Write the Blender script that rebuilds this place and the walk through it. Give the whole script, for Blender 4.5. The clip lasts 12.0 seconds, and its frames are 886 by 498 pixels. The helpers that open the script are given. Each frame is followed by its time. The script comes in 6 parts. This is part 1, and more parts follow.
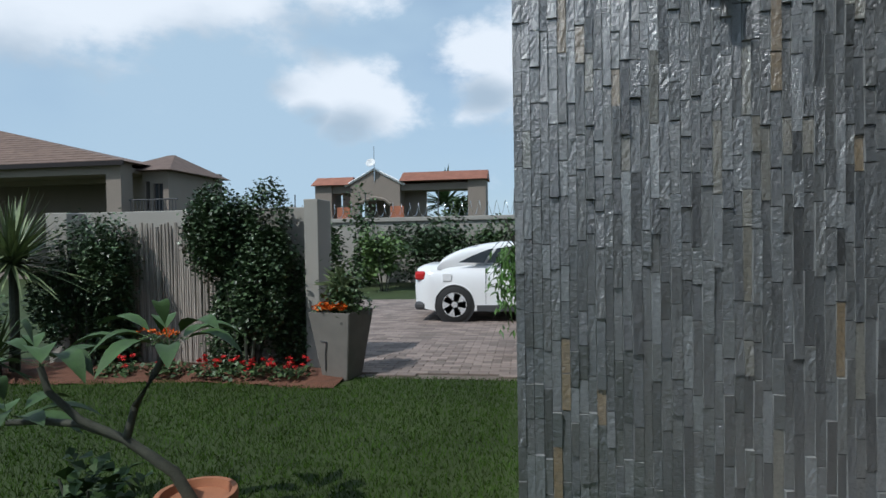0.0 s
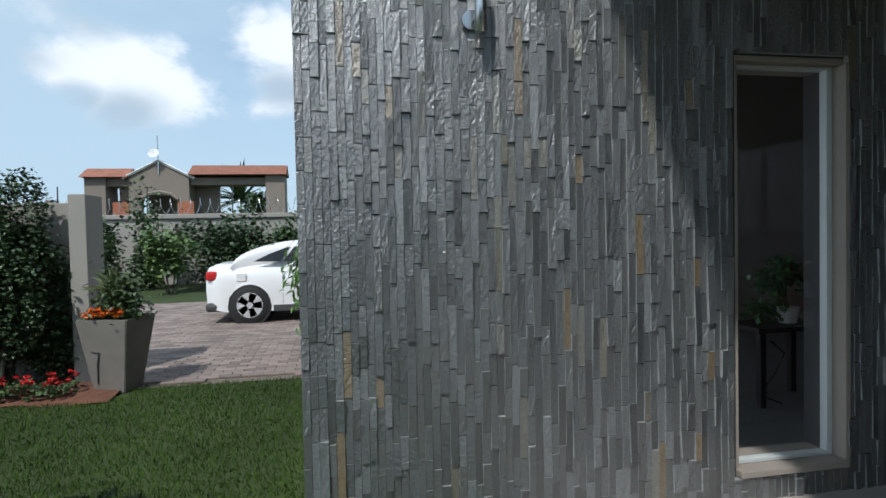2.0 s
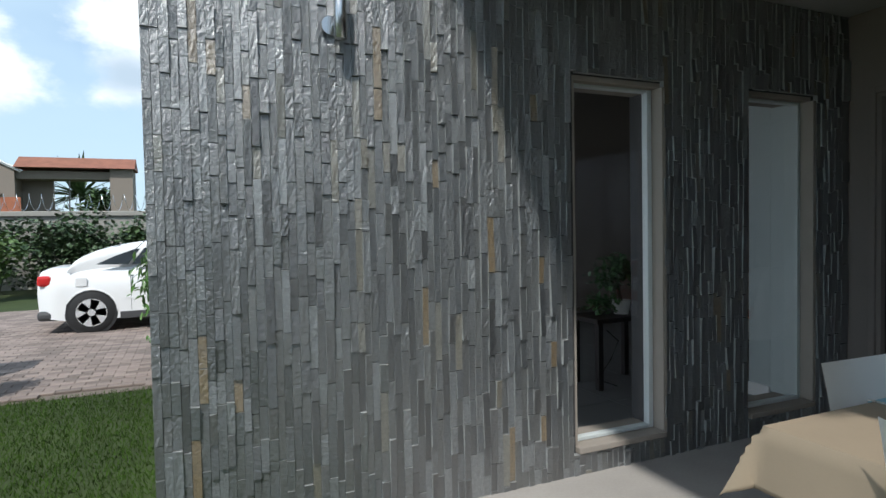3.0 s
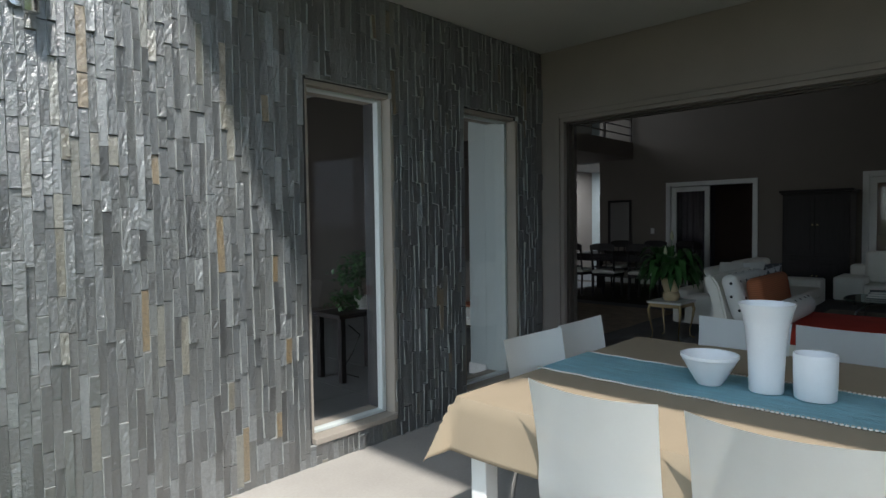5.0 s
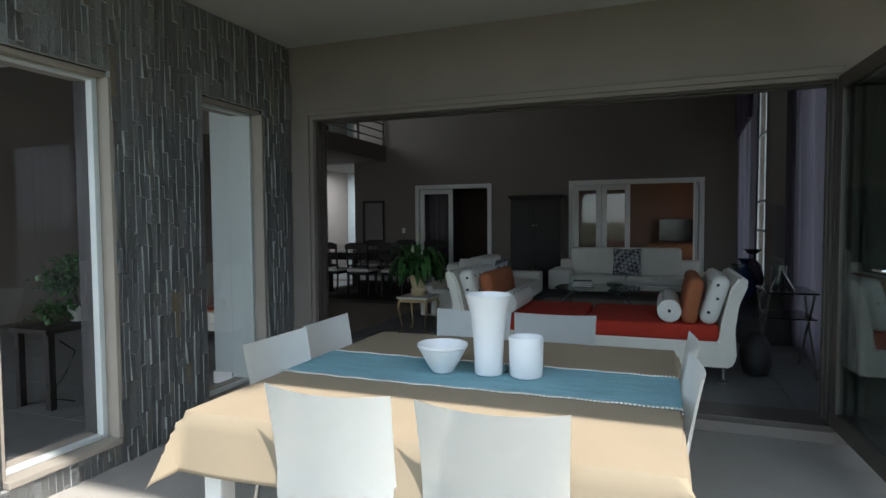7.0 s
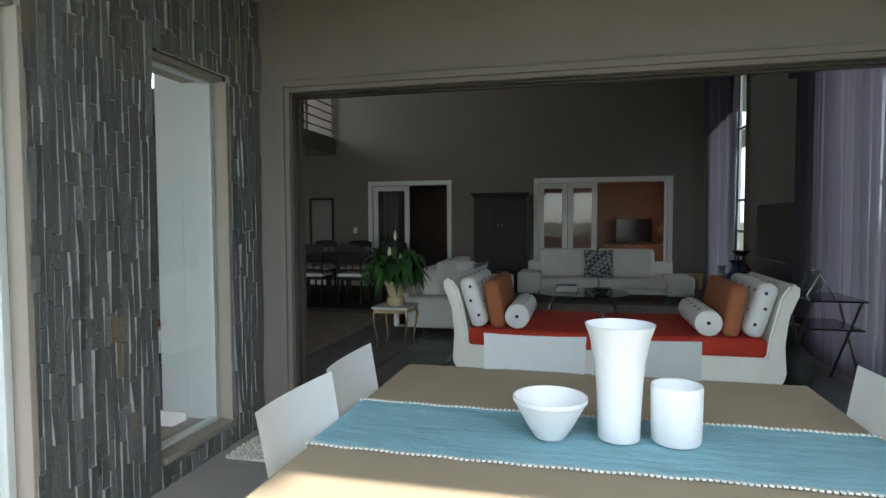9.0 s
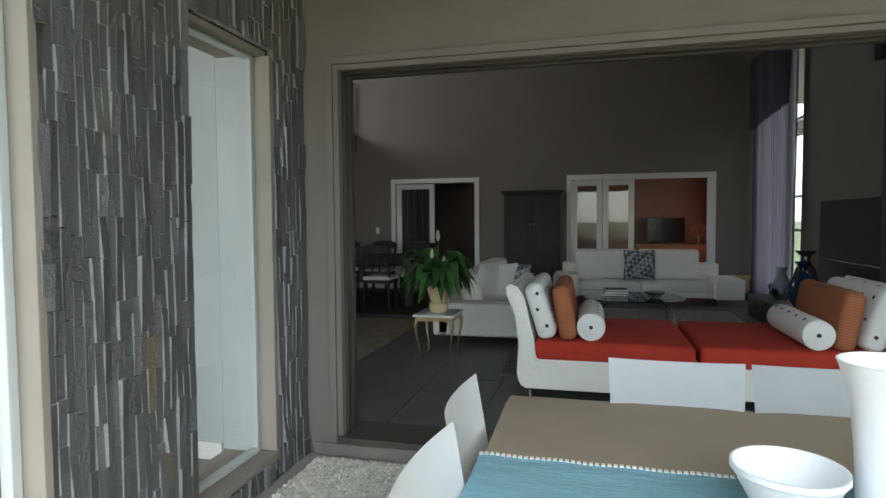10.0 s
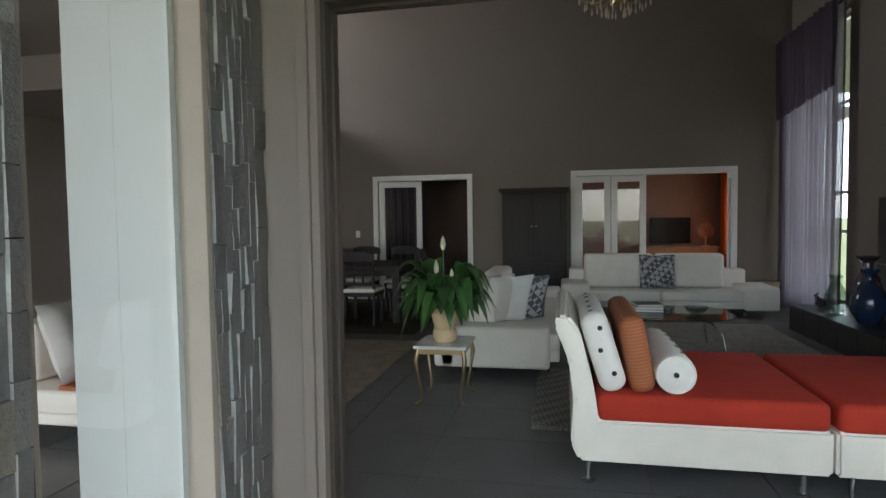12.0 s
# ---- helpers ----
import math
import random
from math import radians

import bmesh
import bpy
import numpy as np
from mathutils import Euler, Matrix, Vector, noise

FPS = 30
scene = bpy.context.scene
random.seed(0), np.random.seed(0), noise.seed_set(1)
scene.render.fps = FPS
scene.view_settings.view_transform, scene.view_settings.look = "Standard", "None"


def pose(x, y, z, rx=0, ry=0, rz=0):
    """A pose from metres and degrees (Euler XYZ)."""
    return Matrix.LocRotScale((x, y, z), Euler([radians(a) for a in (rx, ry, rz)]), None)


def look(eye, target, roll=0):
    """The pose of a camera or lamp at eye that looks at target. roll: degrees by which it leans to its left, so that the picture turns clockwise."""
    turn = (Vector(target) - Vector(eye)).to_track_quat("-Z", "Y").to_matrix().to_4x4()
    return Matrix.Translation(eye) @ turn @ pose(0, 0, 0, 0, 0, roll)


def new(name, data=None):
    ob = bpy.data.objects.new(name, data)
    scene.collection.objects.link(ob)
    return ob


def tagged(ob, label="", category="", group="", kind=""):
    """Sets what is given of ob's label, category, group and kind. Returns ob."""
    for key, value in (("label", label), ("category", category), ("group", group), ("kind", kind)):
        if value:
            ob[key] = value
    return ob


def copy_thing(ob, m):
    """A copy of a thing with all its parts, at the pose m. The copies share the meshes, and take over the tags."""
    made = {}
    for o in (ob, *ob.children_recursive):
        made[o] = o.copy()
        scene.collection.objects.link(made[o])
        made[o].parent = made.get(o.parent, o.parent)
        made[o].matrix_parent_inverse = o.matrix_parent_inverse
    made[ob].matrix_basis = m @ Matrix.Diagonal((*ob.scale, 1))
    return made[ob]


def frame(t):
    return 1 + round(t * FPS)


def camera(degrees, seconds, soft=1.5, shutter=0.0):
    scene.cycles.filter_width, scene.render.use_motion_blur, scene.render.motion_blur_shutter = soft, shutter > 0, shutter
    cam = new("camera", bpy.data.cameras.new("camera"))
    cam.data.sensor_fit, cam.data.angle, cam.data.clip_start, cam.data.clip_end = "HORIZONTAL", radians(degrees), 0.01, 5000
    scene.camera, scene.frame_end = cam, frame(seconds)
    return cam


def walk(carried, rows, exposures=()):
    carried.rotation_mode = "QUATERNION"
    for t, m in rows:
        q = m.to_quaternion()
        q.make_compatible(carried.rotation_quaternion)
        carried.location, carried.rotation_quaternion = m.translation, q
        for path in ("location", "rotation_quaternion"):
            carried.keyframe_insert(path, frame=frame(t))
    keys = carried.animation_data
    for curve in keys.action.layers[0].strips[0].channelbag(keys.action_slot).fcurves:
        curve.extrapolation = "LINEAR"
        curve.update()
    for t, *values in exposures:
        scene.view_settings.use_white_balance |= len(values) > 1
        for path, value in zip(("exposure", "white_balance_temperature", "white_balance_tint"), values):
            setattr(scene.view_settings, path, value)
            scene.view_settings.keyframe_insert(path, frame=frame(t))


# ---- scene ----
cam = camera(74.3, 12.0)
PATH = [
    (0, (1.952, 0.597, 1.45), (1.655, 2.574, 1.413), -1.0),
    (0.5, (1.994, 0.651, 1.466), (1.854, 2.645, 1.42), -1.5),
    (1, (2.011, 0.574, 1.456), (2.017, 2.573, 1.406), -1.4),
    (1.5, (2.03, 0.495, 1.46), (2.204, 2.486, 1.405), -1.3),
    (2, (2.046, 0.417, 1.464), (2.412, 2.382, 1.404), -1.2),
    (2.5, (2.058, 0.359, 1.472), (2.648, 2.268, 1.407), -1.2),
    (3, (2.06, 0.312, 1.471), (2.851, 2.148, 1.402), -1.1),
    (3.2, (2.073, 0.3, 1.469), (2.941, 2.101, 1.402), -0.9),
    (5, (2.125, 0.117, 1.47), (3.569, 1.498, 1.385), -0.8),
    (5.5, (2.126, 0.075, 1.466), (3.714, 1.287, 1.381), -0.7),
    (6, (2.158, 0.061, 1.455), (3.856, 1.113, 1.371), -0.8),
    (6.5, (2.144, 0.039, 1.464), (3.938, 0.918, 1.376), -0.3),
    (7, (2.198, 0.071, 1.461), (4.07, 0.77, 1.367), -0.4),
    (7.2, (2.257, 0.13, 1.454), (4.158, 0.744, 1.366), -0.0),
    (8.8, (2.745, 0.796, 1.454), (4.689, 1.257, 1.358), 0.0),
    (9, (2.853, 0.917, 1.453), (4.796, 1.383, 1.357), -0.2),
    (9.5, (3.033, 1.184, 1.442), (4.973, 1.66, 1.345), -0.1),
    (10, (3.303, 1.441, 1.44), (5.241, 1.928, 1.345), -0.4),
    (10.5, (3.557, 1.667, 1.438), (5.493, 2.16, 1.343), -0.4),
    (11, (3.82, 1.837, 1.442), (5.759, 2.316, 1.348), -0.5),
    (11.5, (4.145, 1.923, 1.464), (6.092, 2.374, 1.369), -0.6),
    (12, (4.458, 1.982, 1.471), (6.415, 2.386, 1.376), -0.8),
]
EXPO = [(0.0, 0.0, 5850, 8), (2.5, 0.35, 6000, 8), (5.0, 1.2, 6200, 8), (7.0, 1.75, 6250, 8), (9.0, 2.45, 6600, 8), (12.0, 3.1, 6950, 12)]
walk(cam, [(t, look(eye, target, roll)) for t, eye, target, roll in PATH], EXPO)

# ---- light ----
SUN_WAY = Vector((0.424, 0.65, -1.0)).normalized()
world = bpy.data.worlds.new("sky")
scene.world = world
world.use_nodes = True
wn, wl = world.node_tree.nodes, world.node_tree.links
wn.clear()
sky = wn.new("ShaderNodeTexSky")
sky.sky_type, sky.sun_disc = "NISHITA", False
sky.sun_elevation, sky.sun_rotation = radians(52), radians(213)
sky.dust_density, sky.ozone_density = 1.0, 1.2
bg_sky, bg_cloud, mixer, wout = wn.new("ShaderNodeBackground"), wn.new("ShaderNodeBackground"), wn.new("ShaderNodeMixShader"), wn.new("ShaderNodeOutputWorld")
wl.new(sky.outputs[0], bg_sky.inputs[0])
bg_sky.inputs[1].default_value = 0.12
tc = wn.new("ShaderNodeTexCoord")


def sky_noise(scale, detail, rough, stretch):
    mp, nz = wn.new("ShaderNodeMapping"), wn.new("ShaderNodeTexNoise")
    mp.inputs["Scale"].default_value = (1.0, 1.0, stretch)
    mp.inputs["Location"].default_value = (0.35, 0.1, 0.28)
    nz.inputs["Scale"].default_value, nz.inputs["Detail"].default_value, nz.inputs["Roughness"].default_value = scale, detail, rough
    wl.new(tc.outputs["Generated"], mp.inputs[0]); wl.new(mp.outputs[0], nz.inputs[0])
    return nz.outputs["Fac"]


def sky_range(src, a, b, lo, hi, smooth=False):
    mr = wn.new("ShaderNodeMapRange")
    mr.interpolation_type = "SMOOTHSTEP" if smooth else "LINEAR"
    for k, v in zip((1, 2, 3, 4), (a, b, lo, hi)):
        mr.inputs[k].default_value = v
    wl.new(src, mr.inputs[0])
    return mr.outputs[0]


def sky_math(op, a, b):
    m = wn.new("ShaderNodeMath"); m.operation = op
    for k, v in ((0, a), (1, b)):
        if isinstance(v, float):
            m.inputs[k].default_value = v
        else:
            wl.new(v, m.inputs[k])
    return m.outputs[0]


def cloud_bank(puffs, drop):
    """How near a sky direction lies to the middle of any cloud: one at the middle, nought at its rim."""
    bank = None
    for way, size in puffs:
        d = Vector(way).normalized() - Vector((0, 0, drop * size))
        flat, dist = wn.new("ShaderNodeMapping"), wn.new("ShaderNodeVectorMath")
        flat.inputs["Scale"].default_value = (1, 1, 1.7)
        dist.operation = "DISTANCE"
        dist.inputs[1].default_value = (d.x, d.y, d.z * 1.7)
        wl.new(tc.outputs["Generated"], flat.inputs[0]); wl.new(flat.outputs[0], dist.inputs[0])
        near = sky_range(dist.outputs["Value"], 0.0, size, 1.0, 0.0)
        bank = sky_math("MAXIMUM", bank, near) if bank else near
    return bank


PUFFS = (((-0.295, 0.921, 0.250), 0.13), ((-0.345, 0.90, 0.245), 0.09), ((-0.25, 0.935, 0.215), 0.14), ((-0.07, 0.955, 0.30), 0.12), ((-0.05, 0.97, 0.235), 0.12),
         ((0.05, 0.95, 0.33), 0.16), ((-0.63, 0.71, 0.36), 0.26), ((-0.46, 0.80, 0.39), 0.24), ((-0.31, 0.86, 0.42), 0.18), ((0.2, 0.9, 0.5), 0.3), ((0.7, 0.5, 0.45), 0.35), ((-0.6, -0.6, 0.5), 0.4))
fluff = sky_noise(9.0, 9.0, 0.6, 1.6)
dense = sky_math("ADD", cloud_bank(PUFFS, 0.0), sky_math("MULTIPLY", sky_math("SUBTRACT", fluff, 0.5), 1.5))
puff = sky_range(dense, 0.12, 0.62, 0.0, 0.95, True)
veil = sky_range(sky_noise(1.6, 4.0, 0.5, 2.2), 0.36, 0.62, 0.45, 0.92, True)
under = sky_range(sky_math("ADD", cloud_bank(PUFFS, 0.55), sky_math("MULTIPLY", sky_math("SUBTRACT", sky_noise(6.0, 5.0, 0.5, 2.0), 0.5), 0.7)), 0.3, 0.85, 0.0, 0.9, True)
tone = wn.new("ShaderNodeMix"); tone.data_type = "RGBA"
tone.inputs[6].default_value, tone.inputs[7].default_value = (0.93, 0.94, 0.95, 1), (0.42, 0.51, 0.59, 1)
wl.new(under, tone.inputs[0])
veiled = wn.new("ShaderNodeBackground")
veiled.inputs[0].default_value, veiled.inputs[1].default_value = (0.56, 0.71, 0.82, 1), 0.85
bg_cloud.inputs[1].default_value = 0.95
wl.new(tone.outputs[2], bg_cloud.inputs[0])
haze = wn.new("ShaderNodeMixShader")
wl.new(veil, haze.inputs[0]); wl.new(bg_sky.outputs[0], haze.inputs[1]); wl.new(veiled.outputs[0], haze.inputs[2])
wl.new(puff, mixer.inputs[0]); wl.new(haze.outputs[0], mixer.inputs[1]); wl.new(bg_cloud.outputs[0], mixer.inputs[2]); wl.new(mixer.outputs[0], wout.inputs[0])

sun = new("sun", bpy.data.lights.new("sun", "SUN"))
sun.data.energy, sun.data.angle, sun.data.color = 2.8, radians(0.9), (1.0, 0.95, 0.87)
sun.matrix_world = look((-8, -12, 20), Vector((-8, -12, 20)) + SUN_WAY)


def daylight_fill(name, place, target, w, h, power, color=(0.9, 0.95, 1.0)):
    lamp = bpy.data.lights.new(name, "AREA")
    lamp.shape, lamp.size, lamp.size_y, lamp.energy, lamp.color = "RECTANGLE", w, h, power, color
    ob = new(name, lamp)
    ob.matrix_world = look(place, target)
    return ob


daylight_fill("daylight_fill", (13.35, -1.75, 2.2), (13.35, 0, 2.2), 1.4, 3.6, 4)
daylight_fill("daylight_fill", (8.3, -1.75, 2.2), (8.3, 0, 2.2), 1.8, 3.6, 6)
daylight_fill("daylight_fill", (13.0, 8.3, 4.4), (13.0, 5, 4.3), 2.4, 1.6, 10)
daylight_fill("daylight_fill", (16.6, -1.56, 1.5), (16.6, 0, 1.4), 1.6, 1.4, 3.5, (1.0, 0.85, 0.7))
# added lamp at an unseen west opening, brightens the pier behind window_2
daylight_fill("daylight_fill", (1.7, 5.6, 1.4), (5, 5.6, 1.3), 3.2, 2.3, 20)

# ---- materials ----


def mat(name, color, rough=0.6, metal=0.0, vary=0.15, scale=8.0, bump=0.1, fine=120.0, spec=0.5, stretch=(1, 1, 1), random_vary=0.0, sheen=0.0):
    """A painted, woven or stone surface with variation at two scales and a fine relief."""
    m = bpy.data.materials.new(name)
    m.use_nodes = True
    n, l = m.node_tree.nodes, m.node_tree.links
    b = n["Principled BSDF"]
    b.inputs["Roughness"].default_value, b.inputs["Metallic"].default_value, b.inputs["Specular IOR Level"].default_value = rough, metal, spec
    if sheen:
        b.inputs["Sheen Weight"].default_value = sheen
    co, mp = n.new("ShaderNodeTexCoord"), n.new("ShaderNodeMapping")
    mp.inputs["Scale"].default_value = stretch
    l.new(co.outputs["Object"], mp.inputs[0])
    n1, n2 = n.new("ShaderNodeTexNoise"), n.new("ShaderNodeTexNoise")
    n1.inputs["Scale"].default_value, n1.inputs["Detail"].default_value = scale, 4.0
    n2.inputs["Scale"].default_value, n2.inputs["Detail"].default_value = fine, 3.0
    l.new(mp.outputs[0], n1.inputs[0]); l.new(mp.outputs[0], n2.inputs[0])
    add = n.new("ShaderNodeMath"); add.operation = "ADD"
    half = n.new("ShaderNodeMath"); half.operation = "MULTIPLY"; half.inputs[1].default_value = 0.5
    l.new(n2.outputs["Fac"], half.inputs[0]); l.new(n1.outputs["Fac"], add.inputs[0]); l.new(half.outputs[0], add.inputs[1])
    rng = n.new("ShaderNodeMapRange")
    rng.inputs[1].default_value, rng.inputs[2].default_value = 0.45, 1.05
    rng.inputs[3].default_value, rng.inputs[4].default_value = 1 - vary, 1 + vary
    l.new(add.outputs[0], rng.inputs[0])
    val = rng.outputs[0]
    if random_vary:
        oi, gi, sm, fr, rr, ml = n.new("ShaderNodeObjectInfo"), n.new("ShaderNodeNewGeometry"), n.new("ShaderNodeMath"), n.new("ShaderNodeMath"), n.new("ShaderNodeMapRange"), n.new("ShaderNodeMath")
        fr.operation, ml.operation = "FRACT", "MULTIPLY"
        l.new(oi.outputs["Random"], sm.inputs[0]); l.new(gi.outputs["Random Per Island"], sm.inputs[1]); l.new(sm.outputs[0], fr.inputs[0])
        rr.inputs[3].default_value, rr.inputs[4].default_value = 1 - random_vary, 1 + random_vary
        l.new(fr.outputs[0], rr.inputs[0]); l.new(val, ml.inputs[0]); l.new(rr.outputs[0], ml.inputs[1])
        val = ml.outputs[0]
    mul = n.new("ShaderNodeVectorMath"); mul.operation = "SCALE"
    mul.inputs[0].default_value = color[:3]
    l.new(val, mul.inputs["Scale"]); l.new(mul.outputs[0], b.inputs["Base Color"])
    if bump:
        bp = n.new("ShaderNodeBump")
        bp.inputs["Strength"].default_value, bp.inputs["Distance"].default_value = bump, 0.01
        l.new(add.outputs[0], bp.inputs["Height"]); l.new(bp.outputs[0], b.inputs["Normal"])
    return m


def slate_mat():
    m = mat("slate", (0.058, 0.063, 0.066), 0.38, vary=0.5, scale=60, bump=0.8, fine=230, spec=1.0)
    n, l = m.node_tree.nodes, m.node_tree.links
    where = n.new("ShaderNodeNewGeometry")
    l.new(where.outputs["Position"], n["Mapping"].inputs[0])
    b = n["Principled BSDF"]
    b.inputs["IOR"].default_value = 2.1
    n["Bump"].inputs["Distance"].default_value = 0.006
    old = b.inputs["Base Color"].links[0].from_socket
    oi, gi, sm, fr, ramp, mx = n.new("ShaderNodeObjectInfo"), n.new("ShaderNodeNewGeometry"), n.new("ShaderNodeMath"), n.new("ShaderNodeMath"), n.new("ShaderNodeValToRGB"), n.new("ShaderNodeMix")
    fr.operation = "FRACT"
    l.new(oi.outputs["Random"], sm.inputs[0]); l.new(gi.outputs["Random Per Island"], sm.inputs[1]); l.new(sm.outputs[0], fr.inputs[0])
    ramp.color_ramp.interpolation = "CONSTANT"
    e = ramp.color_ramp.elements
    stops = [(0, (0.3, 0.31, 0.34)), (0.14, (1.05, 1.05, 1.05)), (0.32, (0.85, 0.88, 0.92)), (0.5, (1.9, 1.9, 1.9)), (0.62, (1.0, 0.99, 0.95)), (0.8, (0.55, 0.57, 0.6)), (0.925, (1.9, 1.6, 1.1)), (0.955, (0.42, 0.42, 0.45)), (0.965, (2.6, 1.65, 0.68)), (0.988, (1.9, 1.7, 1.3))]
    e[0].color = (*[c / 2 for c in stops[0][1]], 1)
    e[1].position, e[1].color = stops[1][0], (*[c / 2 for c in stops[1][1]], 1)
    for p, c in stops[2:]:
        e.new(p).color = (*[v / 2 for v in c], 1)
    l.new(fr.outputs[0], ramp.inputs[0])
    mx.data_type, mx.blend_type = "RGBA", "MULTIPLY"
    mx.inputs[0].default_value = 1.0
    l.new(old, mx.inputs[6]); l.new(ramp.outputs[0], mx.inputs[7])
    sc = n.new("ShaderNodeVectorMath"); sc.operation = "SCALE"; sc.inputs["Scale"].default_value = 2.0
    l.new(mx.outputs[2], sc.inputs[0]); l.new(sc.outputs[0], b.inputs["Base Color"])
    return m


def glass_mat(name, tint=(1, 1, 1), rough=0.0):
    m = bpy.data.materials.new(name)
    m.use_nodes = True
    n, l = m.node_tree.nodes, m.node_tree.links
    n.clear()
    lw, pw, ad, tr, gl, mx, out = n.new("ShaderNodeLayerWeight"), n.new("ShaderNodeMath"), n.new("ShaderNodeMath"), n.new("ShaderNodeBsdfTransparent"), n.new("ShaderNodeBsdfGlossy"), n.new("ShaderNodeMixShader"), n.new("ShaderNodeOutputMaterial")
    lw.inputs[0].default_value = 0.5
    pw.operation, pw.inputs[1].default_value = "POWER", 5.0
    ad.operation, ad.inputs[1].default_value, ad.inputs[2].default_value = "MULTIPLY_ADD", 0.95, 0.04
    l.new(lw.outputs["Facing"], pw.inputs[0]); l.new(pw.outputs[0], ad.inputs[0])
    tr.inputs[0].default_value = (*tint, 1)
    gl.inputs["Roughness"].default_value = rough
    l.new(ad.outputs[0], mx.inputs[0]); l.new(tr.outputs[0], mx.inputs[1]); l.new(gl.outputs[0], mx.inputs[2]); l.new(mx.outputs[0], out.inputs[0])
    return m


def sheer_mat(name, color, clear):
    m = bpy.data.materials.new(name)
    m.use_nodes = True
    n, l = m.node_tree.nodes, m.node_tree.links
    n.clear()
    df, tl, tr, m1, m2, out = n.new("ShaderNodeBsdfDiffuse"), n.new("ShaderNodeBsdfTranslucent"), n.new("ShaderNodeBsdfTransparent"), n.new("ShaderNodeMixShader"), n.new("ShaderNodeMixShader"), n.new("ShaderNodeOutputMaterial")
    w = n.new("ShaderNodeTexNoise"); w.inputs["Scale"].default_value = 260
    rr = n.new("ShaderNodeMapRange"); rr.inputs[3].default_value, rr.inputs[4].default_value = clear - 0.12, clear + 0.12
    l.new(w.outputs["Fac"], rr.inputs[0])
    df.inputs[0].default_value = tl.inputs[0].default_value = (*color, 1)
    m1.inputs[0].default_value = 0.55
    l.new(df.outputs[0], m1.inputs[1]); l.new(tl.outputs[0], m1.inputs[2])
    l.new(rr.outputs[0], m2.inputs[0]); l.new(m1.outputs[0], m2.inputs[1]); l.new(tr.outputs[0], m2.inputs[2]); l.new(m2.outputs[0], out.inputs[0])
    return m


def pattern_mat(name, base, dark, kind, scale):
    """White cloth with dark eyelet dots, or a grey cloth with a checker of triangles."""
    m = mat(name, base, 0.85, vary=0.06, scale=20, bump=0.15, fine=300)
    n, l = m.node_tree.nodes, m.node_tree.links
    b = n["Principled BSDF"]
    old = b.inputs["Base Color"].links[0].from_socket
    co, mx = n.new("ShaderNodeTexCoord"), n.new("ShaderNodeMix")
    mx.data_type = "RGBA"
    mx.inputs[7].default_value = (*dark, 1)
    if kind == "check":
        mp, ck = n.new("ShaderNodeMapping"), n.new("ShaderNodeTexChecker")
        mp.inputs["Rotation"].default_value = (radians(45), radians(20), radians(45))
        ck.inputs["Scale"].default_value = scale
        l.new(co.outputs["Object"], mp.inputs[0]); l.new(mp.outputs[0], ck.inputs[0]); l.new(ck.outputs["Fac"], mx.inputs[0])
    else:
        ck = n.new("ShaderNodeTexWave"); ck.bands_direction = "Z" if kind == "z" else "X"
        ck.inputs["Scale"].default_value = scale
        st = n.new("ShaderNodeMath"); st.operation = "MULTIPLY"; st.inputs[1].default_value = 0.45
        l.new(co.outputs["Object"], ck.inputs[0]); l.new(ck.outputs["Fac"], st.inputs[0]); l.new(st.outputs[0], mx.inputs[0])
    l.new(old, mx.inputs[6]); l.new(mx.outputs[2], b.inputs["Base Color"])
    return m


M_SLATE = slate_mat()
# strip sides coloured paler than the faces: skylight on west edges, painted in
M_LIT_EDGE = mat("lit_slate_edge", (0.29, 0.295, 0.29), 0.6, vary=0.3, scale=20, bump=0.2)
M_GROUT = mat("dark_mortar", (0.05, 0.05, 0.052), 0.9)
M_PLASTER = mat("taupe_plaster", (0.215, 0.182, 0.162), 0.85, vary=0.06, scale=3, bump=0.12, fine=90)
M_REVEAL = mat("beige_plaster", (0.29, 0.255, 0.22), 0.85, vary=0.06, scale=5, bump=0.1)
M_WALL_IN = mat("grey_taupe_wall_paint", (0.197, 0.166, 0.142), 0.8, vary=0.04, scale=2, bump=0.05)
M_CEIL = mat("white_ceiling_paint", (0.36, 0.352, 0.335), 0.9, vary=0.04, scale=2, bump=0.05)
M_PATIO = mat("screeded_patio_floor", (0.33, 0.305, 0.28), 0.7, vary=0.12, scale=2.5, bump=0.1, fine=60)
M_TILE = mat("dark_grey_floor_tile", (0.125, 0.126, 0.128), 0.4, vary=0.15, scale=3, bump=0.04, fine=60)
M_ALU = mat("bronze_aluminium", (0.10, 0.085, 0.075), 0.45, 0.4, vary=0.08)
M_WFRAME = mat("white_window_frame", (0.52, 0.56, 0.56), 0.4, vary=0.03, bump=0.02)
M_WHITE = mat("white_paint", (0.74, 0.73, 0.71), 0.45, vary=0.03, bump=0.03)
M_GLASS = glass_mat("clear_glass")
M_GLASS_D = glass_mat("tinted_glass", (0.75, 0.8, 0.78))
M_CHAIR = mat("white_moulded_plastic", (0.80, 0.81, 0.80), 0.35, vary=0.02, bump=0.03, fine=400)
M_CHROME = mat("brushed_steel", (0.62, 0.62, 0.62), 0.25, 1.0, vary=0.05, bump=0.02)
M_CLOTH = mat("tan_tablecloth", (0.29, 0.228, 0.158), 0.9, vary=0.05, scale=5, bump=0, fine=150)
M_RUNNER = mat("turquoise_runner", (0.41, 0.72, 0.82), 0.9, vary=0.14, scale=30, bump=0.5, fine=260, stretch=(1, 0.15, 1))
